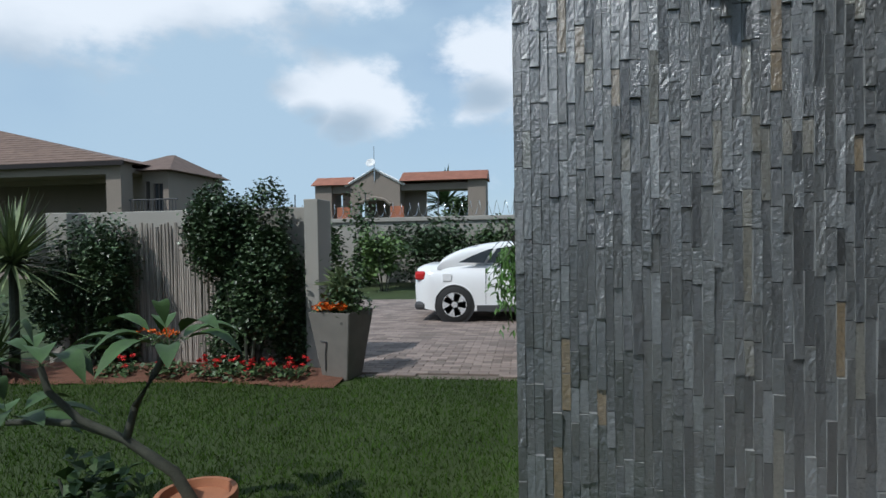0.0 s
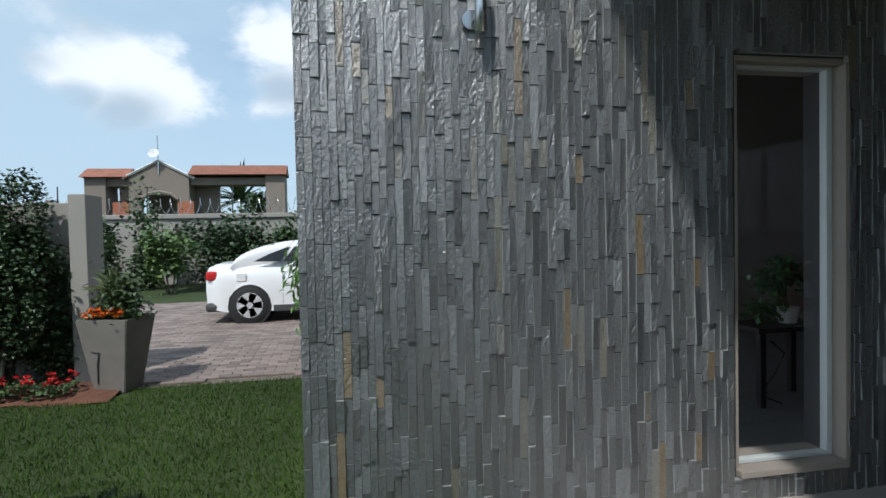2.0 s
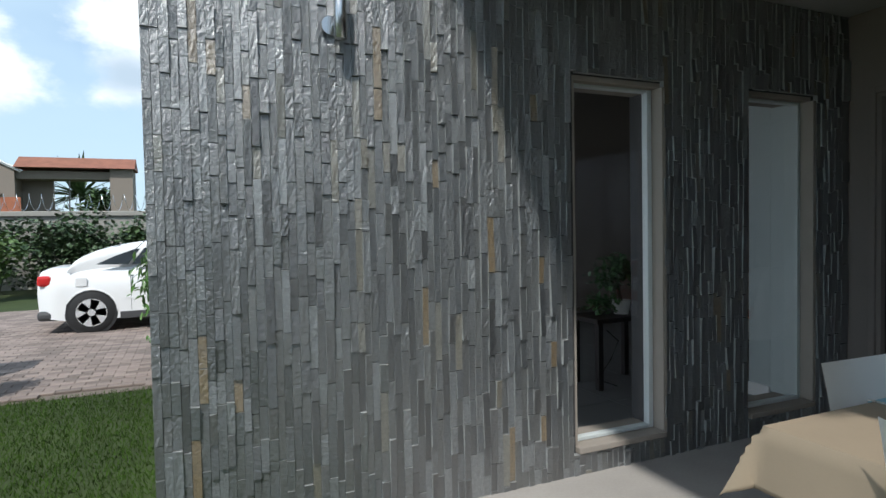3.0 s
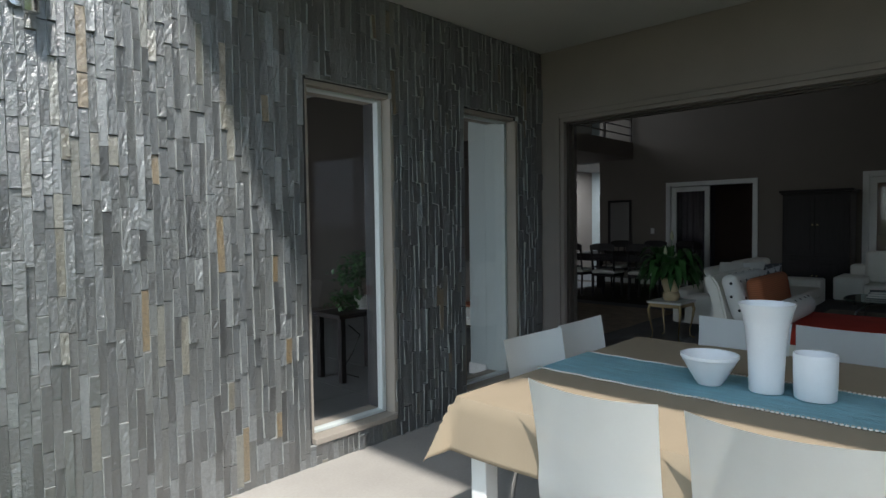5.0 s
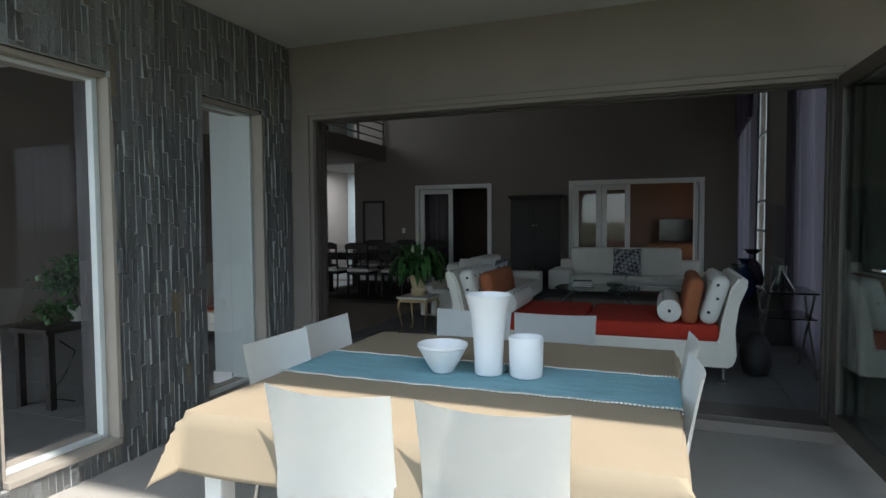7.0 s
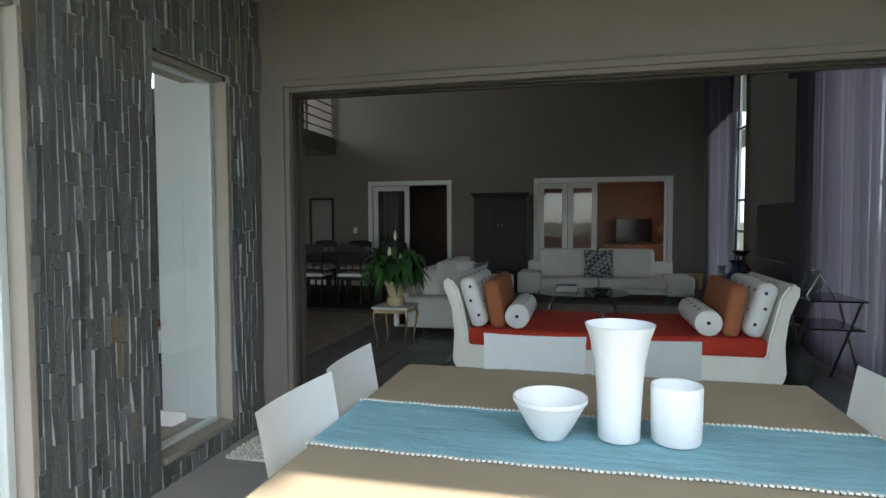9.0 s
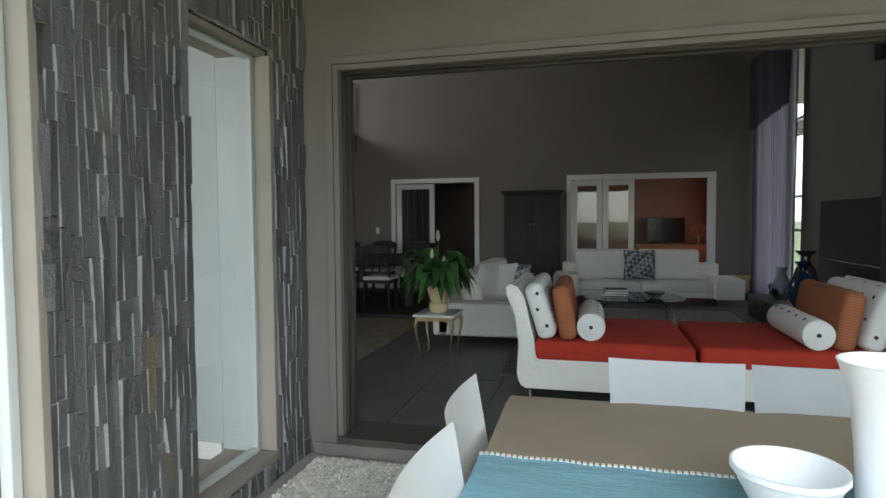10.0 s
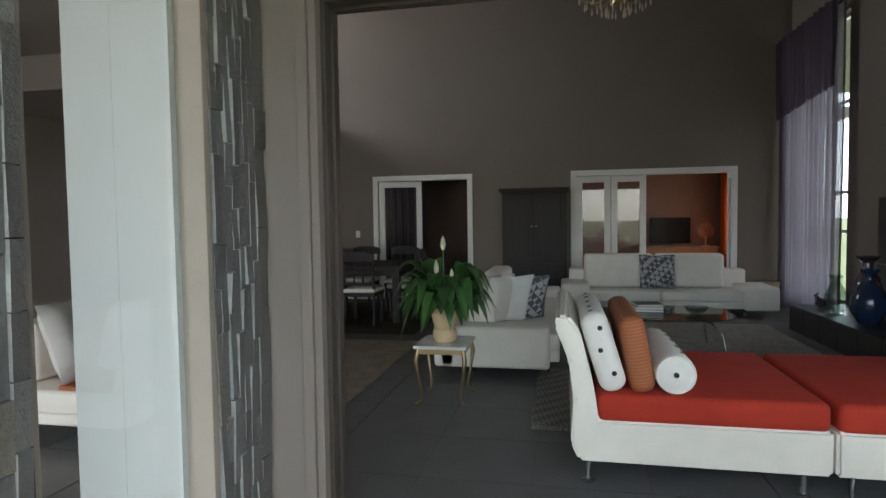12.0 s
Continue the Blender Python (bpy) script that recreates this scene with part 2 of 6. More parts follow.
M_FRINGE = mat("cream_stitching", (0.75, 0.72, 0.66), 0.9)
M_CERAMIC = mat("white_glazed_ceramic", (0.82, 0.82, 0.83), 0.3, vary=0.03, bump=0.04)
M_LEATHER = mat("cream_upholstery", (0.77, 0.73, 0.66), 0.6, vary=0.05, scale=6, bump=0.12, fine=200)
M_RED = mat("red_velvet", (0.42, 0.028, 0.012), 0.85, vary=0.15, scale=5, bump=0.1, fine=200)
M_DOTTED = mat("white_cushion_fabric", (0.74, 0.72, 0.68), 0.85, vary=0.05, scale=9, bump=0.15)
M_BLACK = mat("black_fabric", (0.015, 0.014, 0.014), 0.7)
M_BROWN = pattern_mat("ribbed_rust_fabric", (0.40, 0.13, 0.055), (0.16, 0.05, 0.02), "z", 18)
M_TRI = pattern_mat("triangle_print_fabric", (0.42, 0.41, 0.42), (0.09, 0.09, 0.10), "check", 17)
M_DARKWOOD = mat("dark_stained_wood", (0.02, 0.015, 0.015), 0.55, spec=0.3, vary=0.3, scale=4, bump=0.12, fine=60, stretch=(6, 6, 0.7))
M_MID = mat("brown_wood", (0.20, 0.09, 0.04), 0.5, vary=0.3, scale=5, bump=0.1, stretch=(5, 5, 0.7))
M_GOLD = mat("gilt_metal", (0.46, 0.35, 0.19), 0.35, 1.0, vary=0.15)
M_MARBLE = mat("white_marble", (0.72, 0.71, 0.69), 0.25, vary=0.12, scale=12, bump=0.02)
M_URN = mat("cream_terracotta", (0.62, 0.47, 0.28), 0.6, vary=0.1, scale=10)
M_LEAF = mat("deep_green_leaf", (0.035, 0.10, 0.025), 0.38, vary=0.35, scale=14, bump=0.1, random_vary=0.35)
M_BUSH = mat("dark_hedge_leaf", (0.06, 0.097, 0.042), 0.4, vary=0.35, scale=7, bump=0.05, random_vary=0.5)
M_SHRUB = mat("olive_shrub_leaf", (0.06, 0.10, 0.035), 0.5, vary=0.35, scale=3, random_vary=0.5)
M_YUCCA = mat("pale_spiky_leaf", (0.16, 0.20, 0.09), 0.5, vary=0.3, scale=5, random_vary=0.4)
M_FRANG = mat("frangipani_leaf", (0.04, 0.08, 0.018), 0.65, vary=0.3, scale=20, bump=0.1, random_vary=0.25)
M_BARK = mat("grey_green_bark", (0.05, 0.052, 0.036), 0.8, vary=0.35, scale=20, bump=0.6)
M_GRASS = mat("lawn_blade", (0.042, 0.082, 0.011), 0.75, spec=0.12, vary=0.3, scale=1.2, bump=0, random_vary=0.45)
M_LAWN = mat("lawn_ground", (0.034, 0.052, 0.009), 0.9, vary=0.35, scale=1.0, bump=0.5, fine=80)
M_SOIL = mat("red_soil", (0.14, 0.06, 0.035), 0.95, vary=0.3, scale=10, bump=0.8, fine=60)
M_BRICK = mat("paving_brick", (0.235, 0.185, 0.16), 0.85, vary=0.2, scale=3, bump=0.3, random_vary=0.3)
M_JOINT = mat("sandy_joint", (0.17, 0.14, 0.115), 0.95, vary=0.2)
M_GWALL = mat("grey_garden_wall_paint", (0.34, 0.32, 0.285), 0.85, vary=0.08, scale=1.5, bump=0.15)
M_POT = mat("taupe_planter_paint", (0.19, 0.172, 0.15), 0.75, vary=0.15, scale=5, bump=0.15)
M_POLE = mat("weathered_pole", (0.34, 0.30, 0.26), 0.9, vary=0.35, scale=6, bump=0.4, stretch=(6, 6, 0.6), random_vary=0.3)
M_CAR = mat("white_car_paint", (0.82, 0.82, 0.82), 0.16, vary=0.01, bump=0)
M_CARGLASS = mat("dark_car_glass", (0.03, 0.035, 0.04), 0.05, spec=0.9, vary=0.02, bump=0)
M_RUBBER = mat("black_rubber", (0.02, 0.02, 0.021), 0.75)
M_GREYPL = mat("dark_grey_plastic", (0.06, 0.06, 0.063), 0.6)
M_REDLENS = mat("red_lens", (0.55, 0.03, 0.03), 0.15)
M_ALLOY = mat("silver_alloy", (0.62, 0.62, 0.63), 0.4, 0.25)
M_ROOF = mat("terracotta_roof_tile", (0.26, 0.105, 0.065), 0.8, vary=0.25, scale=3, bump=0.4, random_vary=0.2)
M_ROOFB = mat("brown_roof_tile", (0.16, 0.108, 0.085), 0.85, vary=0.25, scale=3, bump=0.4, random_vary=0.2)
M_HOUSE = mat("tan_house_plaster", (0.24, 0.20, 0.165), 0.85, vary=0.06, scale=1)
M_FACE = mat("face_brick", (0.36, 0.13, 0.07), 0.85, vary=0.25, scale=6)
M_TERRA = mat("terracotta", (0.36, 0.15, 0.075), 0.8, vary=0.15, scale=8, bump=0.15)
M_ORANGE = mat("orange_petal", (0.75, 0.16, 0.01), 0.7, random_vary=0.25)
M_REDFL = mat("red_petal", (0.55, 0.015, 0.015), 0.7, random_vary=0.25)
M_RUG = mat("beige_rug", (0.50, 0.415, 0.33), 0.95, vary=0.25, scale=7, bump=0.5, fine=220)
M_RUG2 = pattern_mat("patterned_grey_rug", (0.55, 0.52, 0.47), (0.27, 0.25, 0.23), "check", 34)
M_SHAG = mat("pale_shag_rug", (0.60, 0.57, 0.52), 0.95, vary=0.3, scale=18, bump=1.0, fine=120)
M_SHEER = sheer_mat("lilac_sheer", (0.15, 0.135, 0.165), 0.13)
M_VALANCE = sheer_mat("purple_valance", (0.10, 0.08, 0.105), 0.1)
M_ORCURT = sheer_mat("orange_curtain", (0.75, 0.16, 0.03), 0.1)
M_TERRWALL = mat("terracotta_wall_paint", (0.155, 0.105, 0.085), 0.8, vary=0.05)
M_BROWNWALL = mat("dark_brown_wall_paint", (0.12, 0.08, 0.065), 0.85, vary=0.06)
M_SCREEN = mat("black_screen", (0.008, 0.008, 0.009), 0.12)
M_HEARTH = mat("black_hearth_tile", (0.03, 0.029, 0.03), 0.35, vary=0.25, scale=5)
M_BLUEVASE = mat("blue_black_glaze", (0.012, 0.03, 0.075), 0.08, vary=0.3, scale=9, spec=0.8)
M_PURPVASE = mat("smoky_glaze", (0.06, 0.045, 0.06), 0.1, vary=0.3, scale=9, spec=0.8)
M_PEBBLE = mat("cream_pebble_mat", (0.66, 0.62, 0.54), 0.9, random_vary=0.15)
M_BLUEWALL = mat("pale_blue_hall_paint", (0.42, 0.46, 0.45), 0.8, vary=0.04)
M_DOORGREY = mat("grey_door_paint", (0.22, 0.22, 0.24), 0.6)

# ---- helpers of shape ----


def part(name, bm, material, parent=None, label="", smooth=False):
    me = bpy.data.meshes.new(name)
    bm.normal_update()
    bm.to_mesh(me)
    bm.free()
    if smooth:
        for p in me.polygons:
            p.use_smooth = True
        me.set_sharp_from_angle(angle=radians(48))
    me.materials.append(material)
    ob = new(name, me)
    if parent:
        ob.parent = parent
    if label:
        tagged(ob, label)
    return ob


def thing(name, label, category, group="", at=(0, 0, 0), rz=0):
    e = new(name)
    e.empty_display_size = 0.1
    e.matrix_basis = pose(*at, 0, 0, rz)
    return tagged(e, label, category, group)


def box(x0, x1, y0, y1, z0, z1, bevel=0.0, bm=None, segs=2):
    bm2 = bmesh.new()
    bmesh.ops.create_cube(bm2, size=1, matrix=Matrix.Translation(((x0 + x1) / 2, (y0 + y1) / 2, (z0 + z1) / 2)) @ Matrix.Diagonal((x1 - x0, y1 - y0, z1 - z0, 1)))
    if bevel:
        bmesh.ops.bevel(bm2, geom=bm2.edges[:], offset=bevel, segments=segs, affect="EDGES", profile=0.5)
    return merge(bm, bm2)


def merge(bm, bm2):
    if bm is None:
        return bm2
    me = bpy.data.meshes.new("tmp")
    bm2.to_mesh(me)
    bm.from_mesh(me)
    bm2.free()
    bpy.data.meshes.remove(me)
    return bm


def moved(bm, m):
    bmesh.ops.transform(bm, matrix=m, verts=bm.verts[:])
    return bm


def lathe(profile, segs=32, at=(0, 0, 0)):
    """Rings of (radius, height) turned about z."""
    bm = bmesh.new()
    rings = []
    for r, z in profile:
        r = max(r, 0.0008)
        rings.append([bm.verts.new((at[0] + r * math.cos(2 * math.pi * i / segs), at[1] + r * math.sin(2 * math.pi * i / segs), at[2] + z)) for i in range(segs)])
    for a, b in zip(rings, rings[1:]):
        for i in range(segs):
            bm.faces.new((a[i], a[(i + 1) % segs], b[(i + 1) % segs], b[i]))
    bm.faces.new(rings[0][::-1])
    bm.faces.new(rings[-1])
    return bm


def tube(points, radius, segs=8, bm=None):
    """A round rod along points; radius is a number or one for each point."""
    bm = bm or bmesh.new()
    pts = [Vector(p) for p in points]
    rad = radius if isinstance(radius, (list, tuple)) else [radius] * len(pts)
    rings = []
    for i, p in enumerate(pts):
        d = (pts[min(i + 1, len(pts) - 1)] - pts[max(i - 1, 0)]).normalized()
        u = d.cross(Vector((0.13, 0.21, 1)) if abs(d.z) < 0.9 else Vector((1, 0.1, 0))).normalized()
        v = d.cross(u)
        rings.append([bm.verts.new(p + rad[i] * (u * math.cos(2 * math.pi * k / segs) + v * math.sin(2 * math.pi * k / segs))) for k in range(segs)])
    for a, b in zip(rings, rings[1:]):
        for k in range(segs):
            bm.faces.new((a[k], a[(k + 1) % segs], b[(k + 1) % segs], b[k]))
    bm.faces.new(rings[0][::-1]); bm.faces.new(rings[-1])
    return bm


def sheet(fn, nu, nv, thick=0.0):
    """A surface fn(u, v) over the unit square, with thickness."""
    bm = bmesh.new()
    g = [[bm.verts.new(fn(i / nu, j / nv)) for j in range(nv + 1)] for i in range(nu + 1)]
    for i in range(nu):
        for j in range(nv):
            bm.faces.new((g[i][j], g[i + 1][j], g[i + 1][j + 1], g[i][j + 1]))
    if thick:
        bmesh.ops.solidify(bm, geom=bm.faces[:], thickness=thick)
    return bm


def extrude_poly(pts, axis, a, b, bevel=0.0):
    """A polygon pushed from a to b along an axis ('x', 'y' or 'z'); pts are the other two coordinates in order."""
    def place(p, w):
        return {"x": (w, p[0], p[1]), "y": (p[0], w, p[1]), "z": (p[0], p[1], w)}[axis]
    bm = bmesh.new()
    lo, hi = [bm.verts.new(place(p, a)) for p in pts], [bm.verts.new(place(p, b)) for p in pts]
    n = len(pts)
    bm.faces.new(lo[::-1]); bm.faces.new(hi)
    for i in range(n):
        bm.faces.new((lo[i], lo[(i + 1) % n], hi[(i + 1) % n], hi[i]))
    bmesh.ops.recalc_face_normals(bm, faces=bm.faces[:])
    if bevel:
        bmesh.ops.bevel(bm, geom=bm.edges[:], offset=bevel, segments=2, affect="EDGES")
    return bm


def pillow(w, h, t, n=10):
    """A soft cushion of width w (x), height h (z) and thickness t (y), centred."""
    def side(s):
        def fn(u, v):
            a, b = 2 * u - 1, 2 * v - 1
            puff = ((1 - a ** 4) * (1 - b ** 4)) ** 0.5
            pinch = 1 - 0.06 * (1 - abs(a * b))
            return (a * w / 2 * pinch, s * t / 2 * puff, b * h / 2 * pinch)
        return fn
    bm = sheet(side(1), n, n)
    bm = merge(bm, sheet(side(-1), n, n))
    bmesh.ops.remove_doubles(bm, verts=bm.verts[:], dist=0.0005)
    bmesh.ops.recalc_face_normals(bm, faces=bm.faces[:])
    return bm


def quads(name, verts, faces, material, parent=None, label=""):
    me = bpy.data.meshes.new(name)
    me.from_pydata(verts, [], faces)
    me.materials.append(material)
    ob = new(name, me)
    if parent:
        ob.parent = parent
    if label:
        tagged(ob, label)
    return ob


def leaves(points, size, rng, droop=0.3, wide=0.45):
    """Small pointed leaves, each of two bent faces, at the points given."""
    verts, faces = [], []
    for p in points:
        a, s = rng.uniform(0, 2 * math.pi), size * rng.uniform(0.65, 1.3)
        el = rng.uniform(-0.9, 0.9) - droop
        d = Vector((math.cos(a) * math.cos(el), math.sin(a) * math.cos(el), math.sin(el)))
        side = d.cross(Vector((rng.uniform(-.4, .4), rng.uniform(-.4, .4), 1))).normalized() * s * wide
        up = side.cross(d).normalized() * s * 0.12
        p = Vector(p)
        k = len(verts)
        mid = p + d * s * 0.5
        verts += [p, mid + side + up, p + d * s, mid - side + up]
        faces += [(k, k + 1, k + 2), (k, k + 2, k + 3)]
    return verts, faces


def structure(name, bm, material, label, category):
    return tagged(part(name, bm, material), label, category, kind="structure")


def wall_with_holes(axis, face, thick, a0, a1, z0, z1, holes):
    """A wall in the plane axis = face, of that thickness, from a0 to a1 along it, with (a, b, low, high) holes through it."""
    bm = None
    cuts = sorted({a0, a1, *[h[0] for h in holes], *[h[1] for h in holes]})
    for p, q in zip(cuts, cuts[1:]):
        spans, z = [], z0
        for h in sorted(holes, key=lambda h: h[2]):
            if h[0] <= p and h[1] >= q:
                spans.append((z, h[2])); z = h[3]
        spans.append((z, z1))
        for lo, hi in spans:
            if hi - lo > 0.001:
                if axis == "y":
                    bm = box(p, q, face, face + thick, lo, hi, bm=bm)
                else:
                    bm = box(face, face + thick, p, q, lo, hi, bm=bm)
    bmesh.ops.remove_doubles(bm, verts=bm.verts[:], dist=0.0005)
    bm.verts.index_update()
    groups = {}
    for f in bm.faces[:]:
        groups.setdefault(tuple(sorted(v.index for v in f.verts)), []).append(f)
    bmesh.ops.delete(bm, geom=[f for g in groups.values() if len(g) > 1 for f in g], context="FACES_ONLY")
    return bm


# ---- structure ----
WALL_Y, OPEN_X, FLOOR_IN = 3.125, 6.6, 0.10
W1, W2 = (4.12, 4.79, 0.13, 2.355), (5.545, 6.2, 0.13, 2.37)
OPENING = (-1.0, 2.945, 0.10, 2.38)

structure("ground", box(-400, 400, -400, 400, -0.6, -0.06), M_LAWN, "green lawn reaching away on every side", "ground")
structure("patio_floor", box(2.95, 6.6, -5.0, 3.16, -0.3, 0.0, 0.01), M_PATIO, "smooth beige screed floor of the patio", "floor")
structure("floor_inside", box(2.086, 6.6, 3.441, 8.5, -0.3, 0.09, bm=box(6.601, 14.43, -1.45, 8.5, -0.3, 0.09)), M_JOINT, "bed of the dark tiled floor indoors", "floor")
structure("wall_stone", wall_with_holes("y", WALL_Y + 0.035, 0.28, 1.885, 6.598, -0.1, 4.6, [W1, W2]), M_GROUT, "patio wall clad in stacked grey slate strips", "wall")
structure("wall_opening", wall_with_holes("x", OPEN_X, 0.26, -6.0, WALL_Y + 0.033, 0.0, 5.9, [OPENING]), M_PLASTER, "taupe plastered wall round the wide folding door opening", "wall")
structure("wall_above_patio", box(6.15, 6.86, 3.441, 3.63, 0.09, 5.9), M_BLUEWALL, "pale painted pier beside the tall window", "wall")
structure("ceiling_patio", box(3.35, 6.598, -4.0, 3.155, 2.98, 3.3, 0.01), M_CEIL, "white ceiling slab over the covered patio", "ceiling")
structure("wall_back", wall_with_holes("x", 14.43, 0.2, -1.65, 6.85, 0.09, 5.9, [(3.51, 5.293, 0.0, 2.275), (-0.697, 1.861, 0.0, 2.275)]), M_WALL_IN, "tall grey taupe wall at the back of the lounge", "wall")
structure("wall_south", wall_with_holes("y", -1.65, 0.2, 6.86, 14.43, 0.09, 5.9, [(12.55, 14.1, 0.35, 4.0), (7.4, 9.2, 0.35, 4.0)]), M_WALL_IN, "grey taupe side wall with tall narrow windows", "wall")
structure("wall_north", wall_with_holes("y", 8.5, 0.2, 2.0, 17.2, 0.09, 5.9, [(11.8, 14.2, 3.5, 5.2)]), M_WALL_IN, "plain painted wall at the far side of the dining space", "wall")
# the west opening is added so the fill lamp outside can shine in
structure("wall_west", wall_with_holes("x", 1.885, 0.2, 3.45, 8.5, 0.0, 5.9, [(4.0, 7.4, 0.1, 2.6)]), M_WALL_IN, "unseen painted end wall with an opening added for the fill lamp", "wall")
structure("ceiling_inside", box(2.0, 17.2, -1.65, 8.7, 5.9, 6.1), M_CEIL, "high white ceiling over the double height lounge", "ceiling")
structure("gallery_floor", box(9.5, 14.428, 6.03, 8.48, 2.85, 3.2), M_WALL_IN, "painted edge of the upstairs gallery floor", "floor")
# unseen overhang, added to stop direct sun entering the lounge
structure("sun_blocker_south", box(6.86, 18.4, -4.4, -1.66, 4.06, 4.2), M_CEIL, "unseen white slab added to keep sun out of the side windows", "roof")
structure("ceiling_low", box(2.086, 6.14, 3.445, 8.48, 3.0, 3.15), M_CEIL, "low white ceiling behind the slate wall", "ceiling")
structure("wall_hall", box(17.0, 17.2, 6.0, 8.5, 0.0, 5.9), M_BLUEWALL, "pale blue lit wall at the end of the hallway", "wall")
structure("floor_hall", box(14.43, 18.4, -2.2, 8.5, -0.3, 0.098), M_TILE, "dark floor of the rooms behind", "floor")
structure("wall_tv_room", box(18.2, 18.4, -2.2, 6.0, 0.0, 3.0), M_TERRWALL, "terracotta painted wall of the television room", "wall")
structure("wall_tv_side", wall_with_holes("y", -1.65, 0.2, 14.63, 18.4, 0.0, 3.0, [(15.6, 17.6, 0.8, 2.2)]), M_TERRWALL, "terracotta side wall with a window", "wall")
structure("wall_between_rooms", box(14.63, 18.2, 2.3, 2.5, 0.0, 3.0), M_TERRWALL, "wall between the two back rooms", "wall")
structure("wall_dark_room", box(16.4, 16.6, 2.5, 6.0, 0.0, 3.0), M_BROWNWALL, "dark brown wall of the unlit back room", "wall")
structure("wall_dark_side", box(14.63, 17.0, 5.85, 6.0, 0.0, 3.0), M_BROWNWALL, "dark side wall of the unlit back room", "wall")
structure("ceiling_back_rooms", box(14.63, 18.4, -2.4, 6.0, 3.0, 3.15), M_CEIL, "white ceiling of the back rooms", "ceiling")
structure("ceiling_hall", box(14.63, 17.0, 6.0, 8.5, 2.85, 3.0), M_CEIL, "white hallway ceiling", "ceiling")
structure("baseboard", box(14.40, 14.428, 5.3, 6.84, 0.10, 0.2), M_WHITE, "white skirting board along the back wall", "baseboard")
structure("baseboard", box(6.135, 6.149, 3.445, 3.64, 0.10, 0.20), M_WHITE, "white skirting board round the pier", "baseboard")
structure("plinth", box(6.57, 6.598, -1.0, 3.1, 0.0, 0.075, 0.004), M_PLASTER, "low plaster step under the door track", "trim")
structure("door_track", box(6.575, 6.9, -1.0, 2.945, 0.076, 0.115, 0.004), M_ALU, "grooved aluminium sill track of the folding door", "trim")

# plaster reveals, sills, frames and panes of the tall slate-wall windows
for nm, (a, b, lo, hi) in (("window_1", W1), ("window_2", W2)):
    w = tagged(new(nm), "tall narrow fixed window with beige reveals", "window", kind="structure")
    part("window_sill", box(a + 0.001, b - 0.001, WALL_Y - 0.01, WALL_Y + 0.30, lo - 0.001, lo + 0.035, 0.004), M_REVEAL, w, "beige plastered sill")
    part("reveal", box(b - 0.02, b + 0.012, WALL_Y + 0.002, WALL_Y + 0.142, lo + 0.036, hi - 0.031, 0.003), M_REVEAL, w)
    part("reveal", box(a - 0.002, a + 0.02, WALL_Y + 0.038, WALL_Y + 0.30, lo + 0.036, hi - 0.031, 0.003), M_REVEAL, w)
    part("reveal", box(a + 0.001, b + 0.002, WALL_Y + 0.037, WALL_Y + 0.30, hi - 0.03, hi - 0.001, 0.003), M_REVEAL, w)
    if nm == "window_2":
        part("inner_lining", box(6.15, b - 0.021, WALL_Y + 0.1, WALL_Y + 0.315, lo + 0.036, hi - 0.031), M_BLUEWALL, w, "pale painted inner lining")
        r = 6.149
    else:
        r = b - 0.021
    f = box(a + 0.021, a + 0.045, WALL_Y + 0.09, WALL_Y + 0.14, lo + 0.036, hi - 0.032, 0.004)
    if nm == "window_1":
        f = box(r - 0.036, r, WALL_Y + 0.09, WALL_Y + 0.14, lo + 0.036, hi - 0.032, 0.004, f)
        r -= 0.036
    f = box(a + 0.046, r - 0.001, WALL_Y + 0.09, WALL_Y + 0.14, lo + 0.036, lo + 0.06, 0.004, f)
    f = box(a + 0.046, r - 0.001, WALL_Y + 0.09, WALL_Y + 0.14, hi - 0.05, hi - 0.032, 0.004, f)
    part("window_frame", f, M_WFRAME, w, "white painted frame")
    p = part("pane", box(a + 0.044, r - 0.0005, WALL_Y + 0.112, WALL_Y + 0.118, lo + 0.058, hi - 0.048), M_GLASS, w, "clear glass pane")
    p.visible_shadow = False

# frame of the wide opening
fr = tagged(new("door_1"), "wide bronze aluminium frame of the folding patio door", "door", kind="structure")
y0, y1, zl, zh = OPENING
for k, d in enumerate((0.0, 0.01, 0.018)):
    x = 6.6 + 0.07 * k
    part("jamb", box(x, x + 0.05, y1 - 0.03 - d, y1 + 0.001 - d * 0.3, 0.116, zh - 0.03), M_ALU if k else M_PLASTER, fr)
    part("jamb", box(x, x + 0.05, y0, y0 + 0.03 + d, 0.116, zh - 0.03), M_ALU, fr)
    part("head", box(x, x + 0.05, y0, y1, zh - 0.03 - d, zh + 0.001), M_ALU if k else M_PLASTER, fr)
part("architrave", box(6.575, 6.598, y1, y1 + 0.045, 0.116, zh + 0.045, 0.004), M_PLASTER, fr)
part("architrave", box(6.575, 6.598, y0, y1, zh, zh + 0.045, 0.004), M_PLASTER, fr)


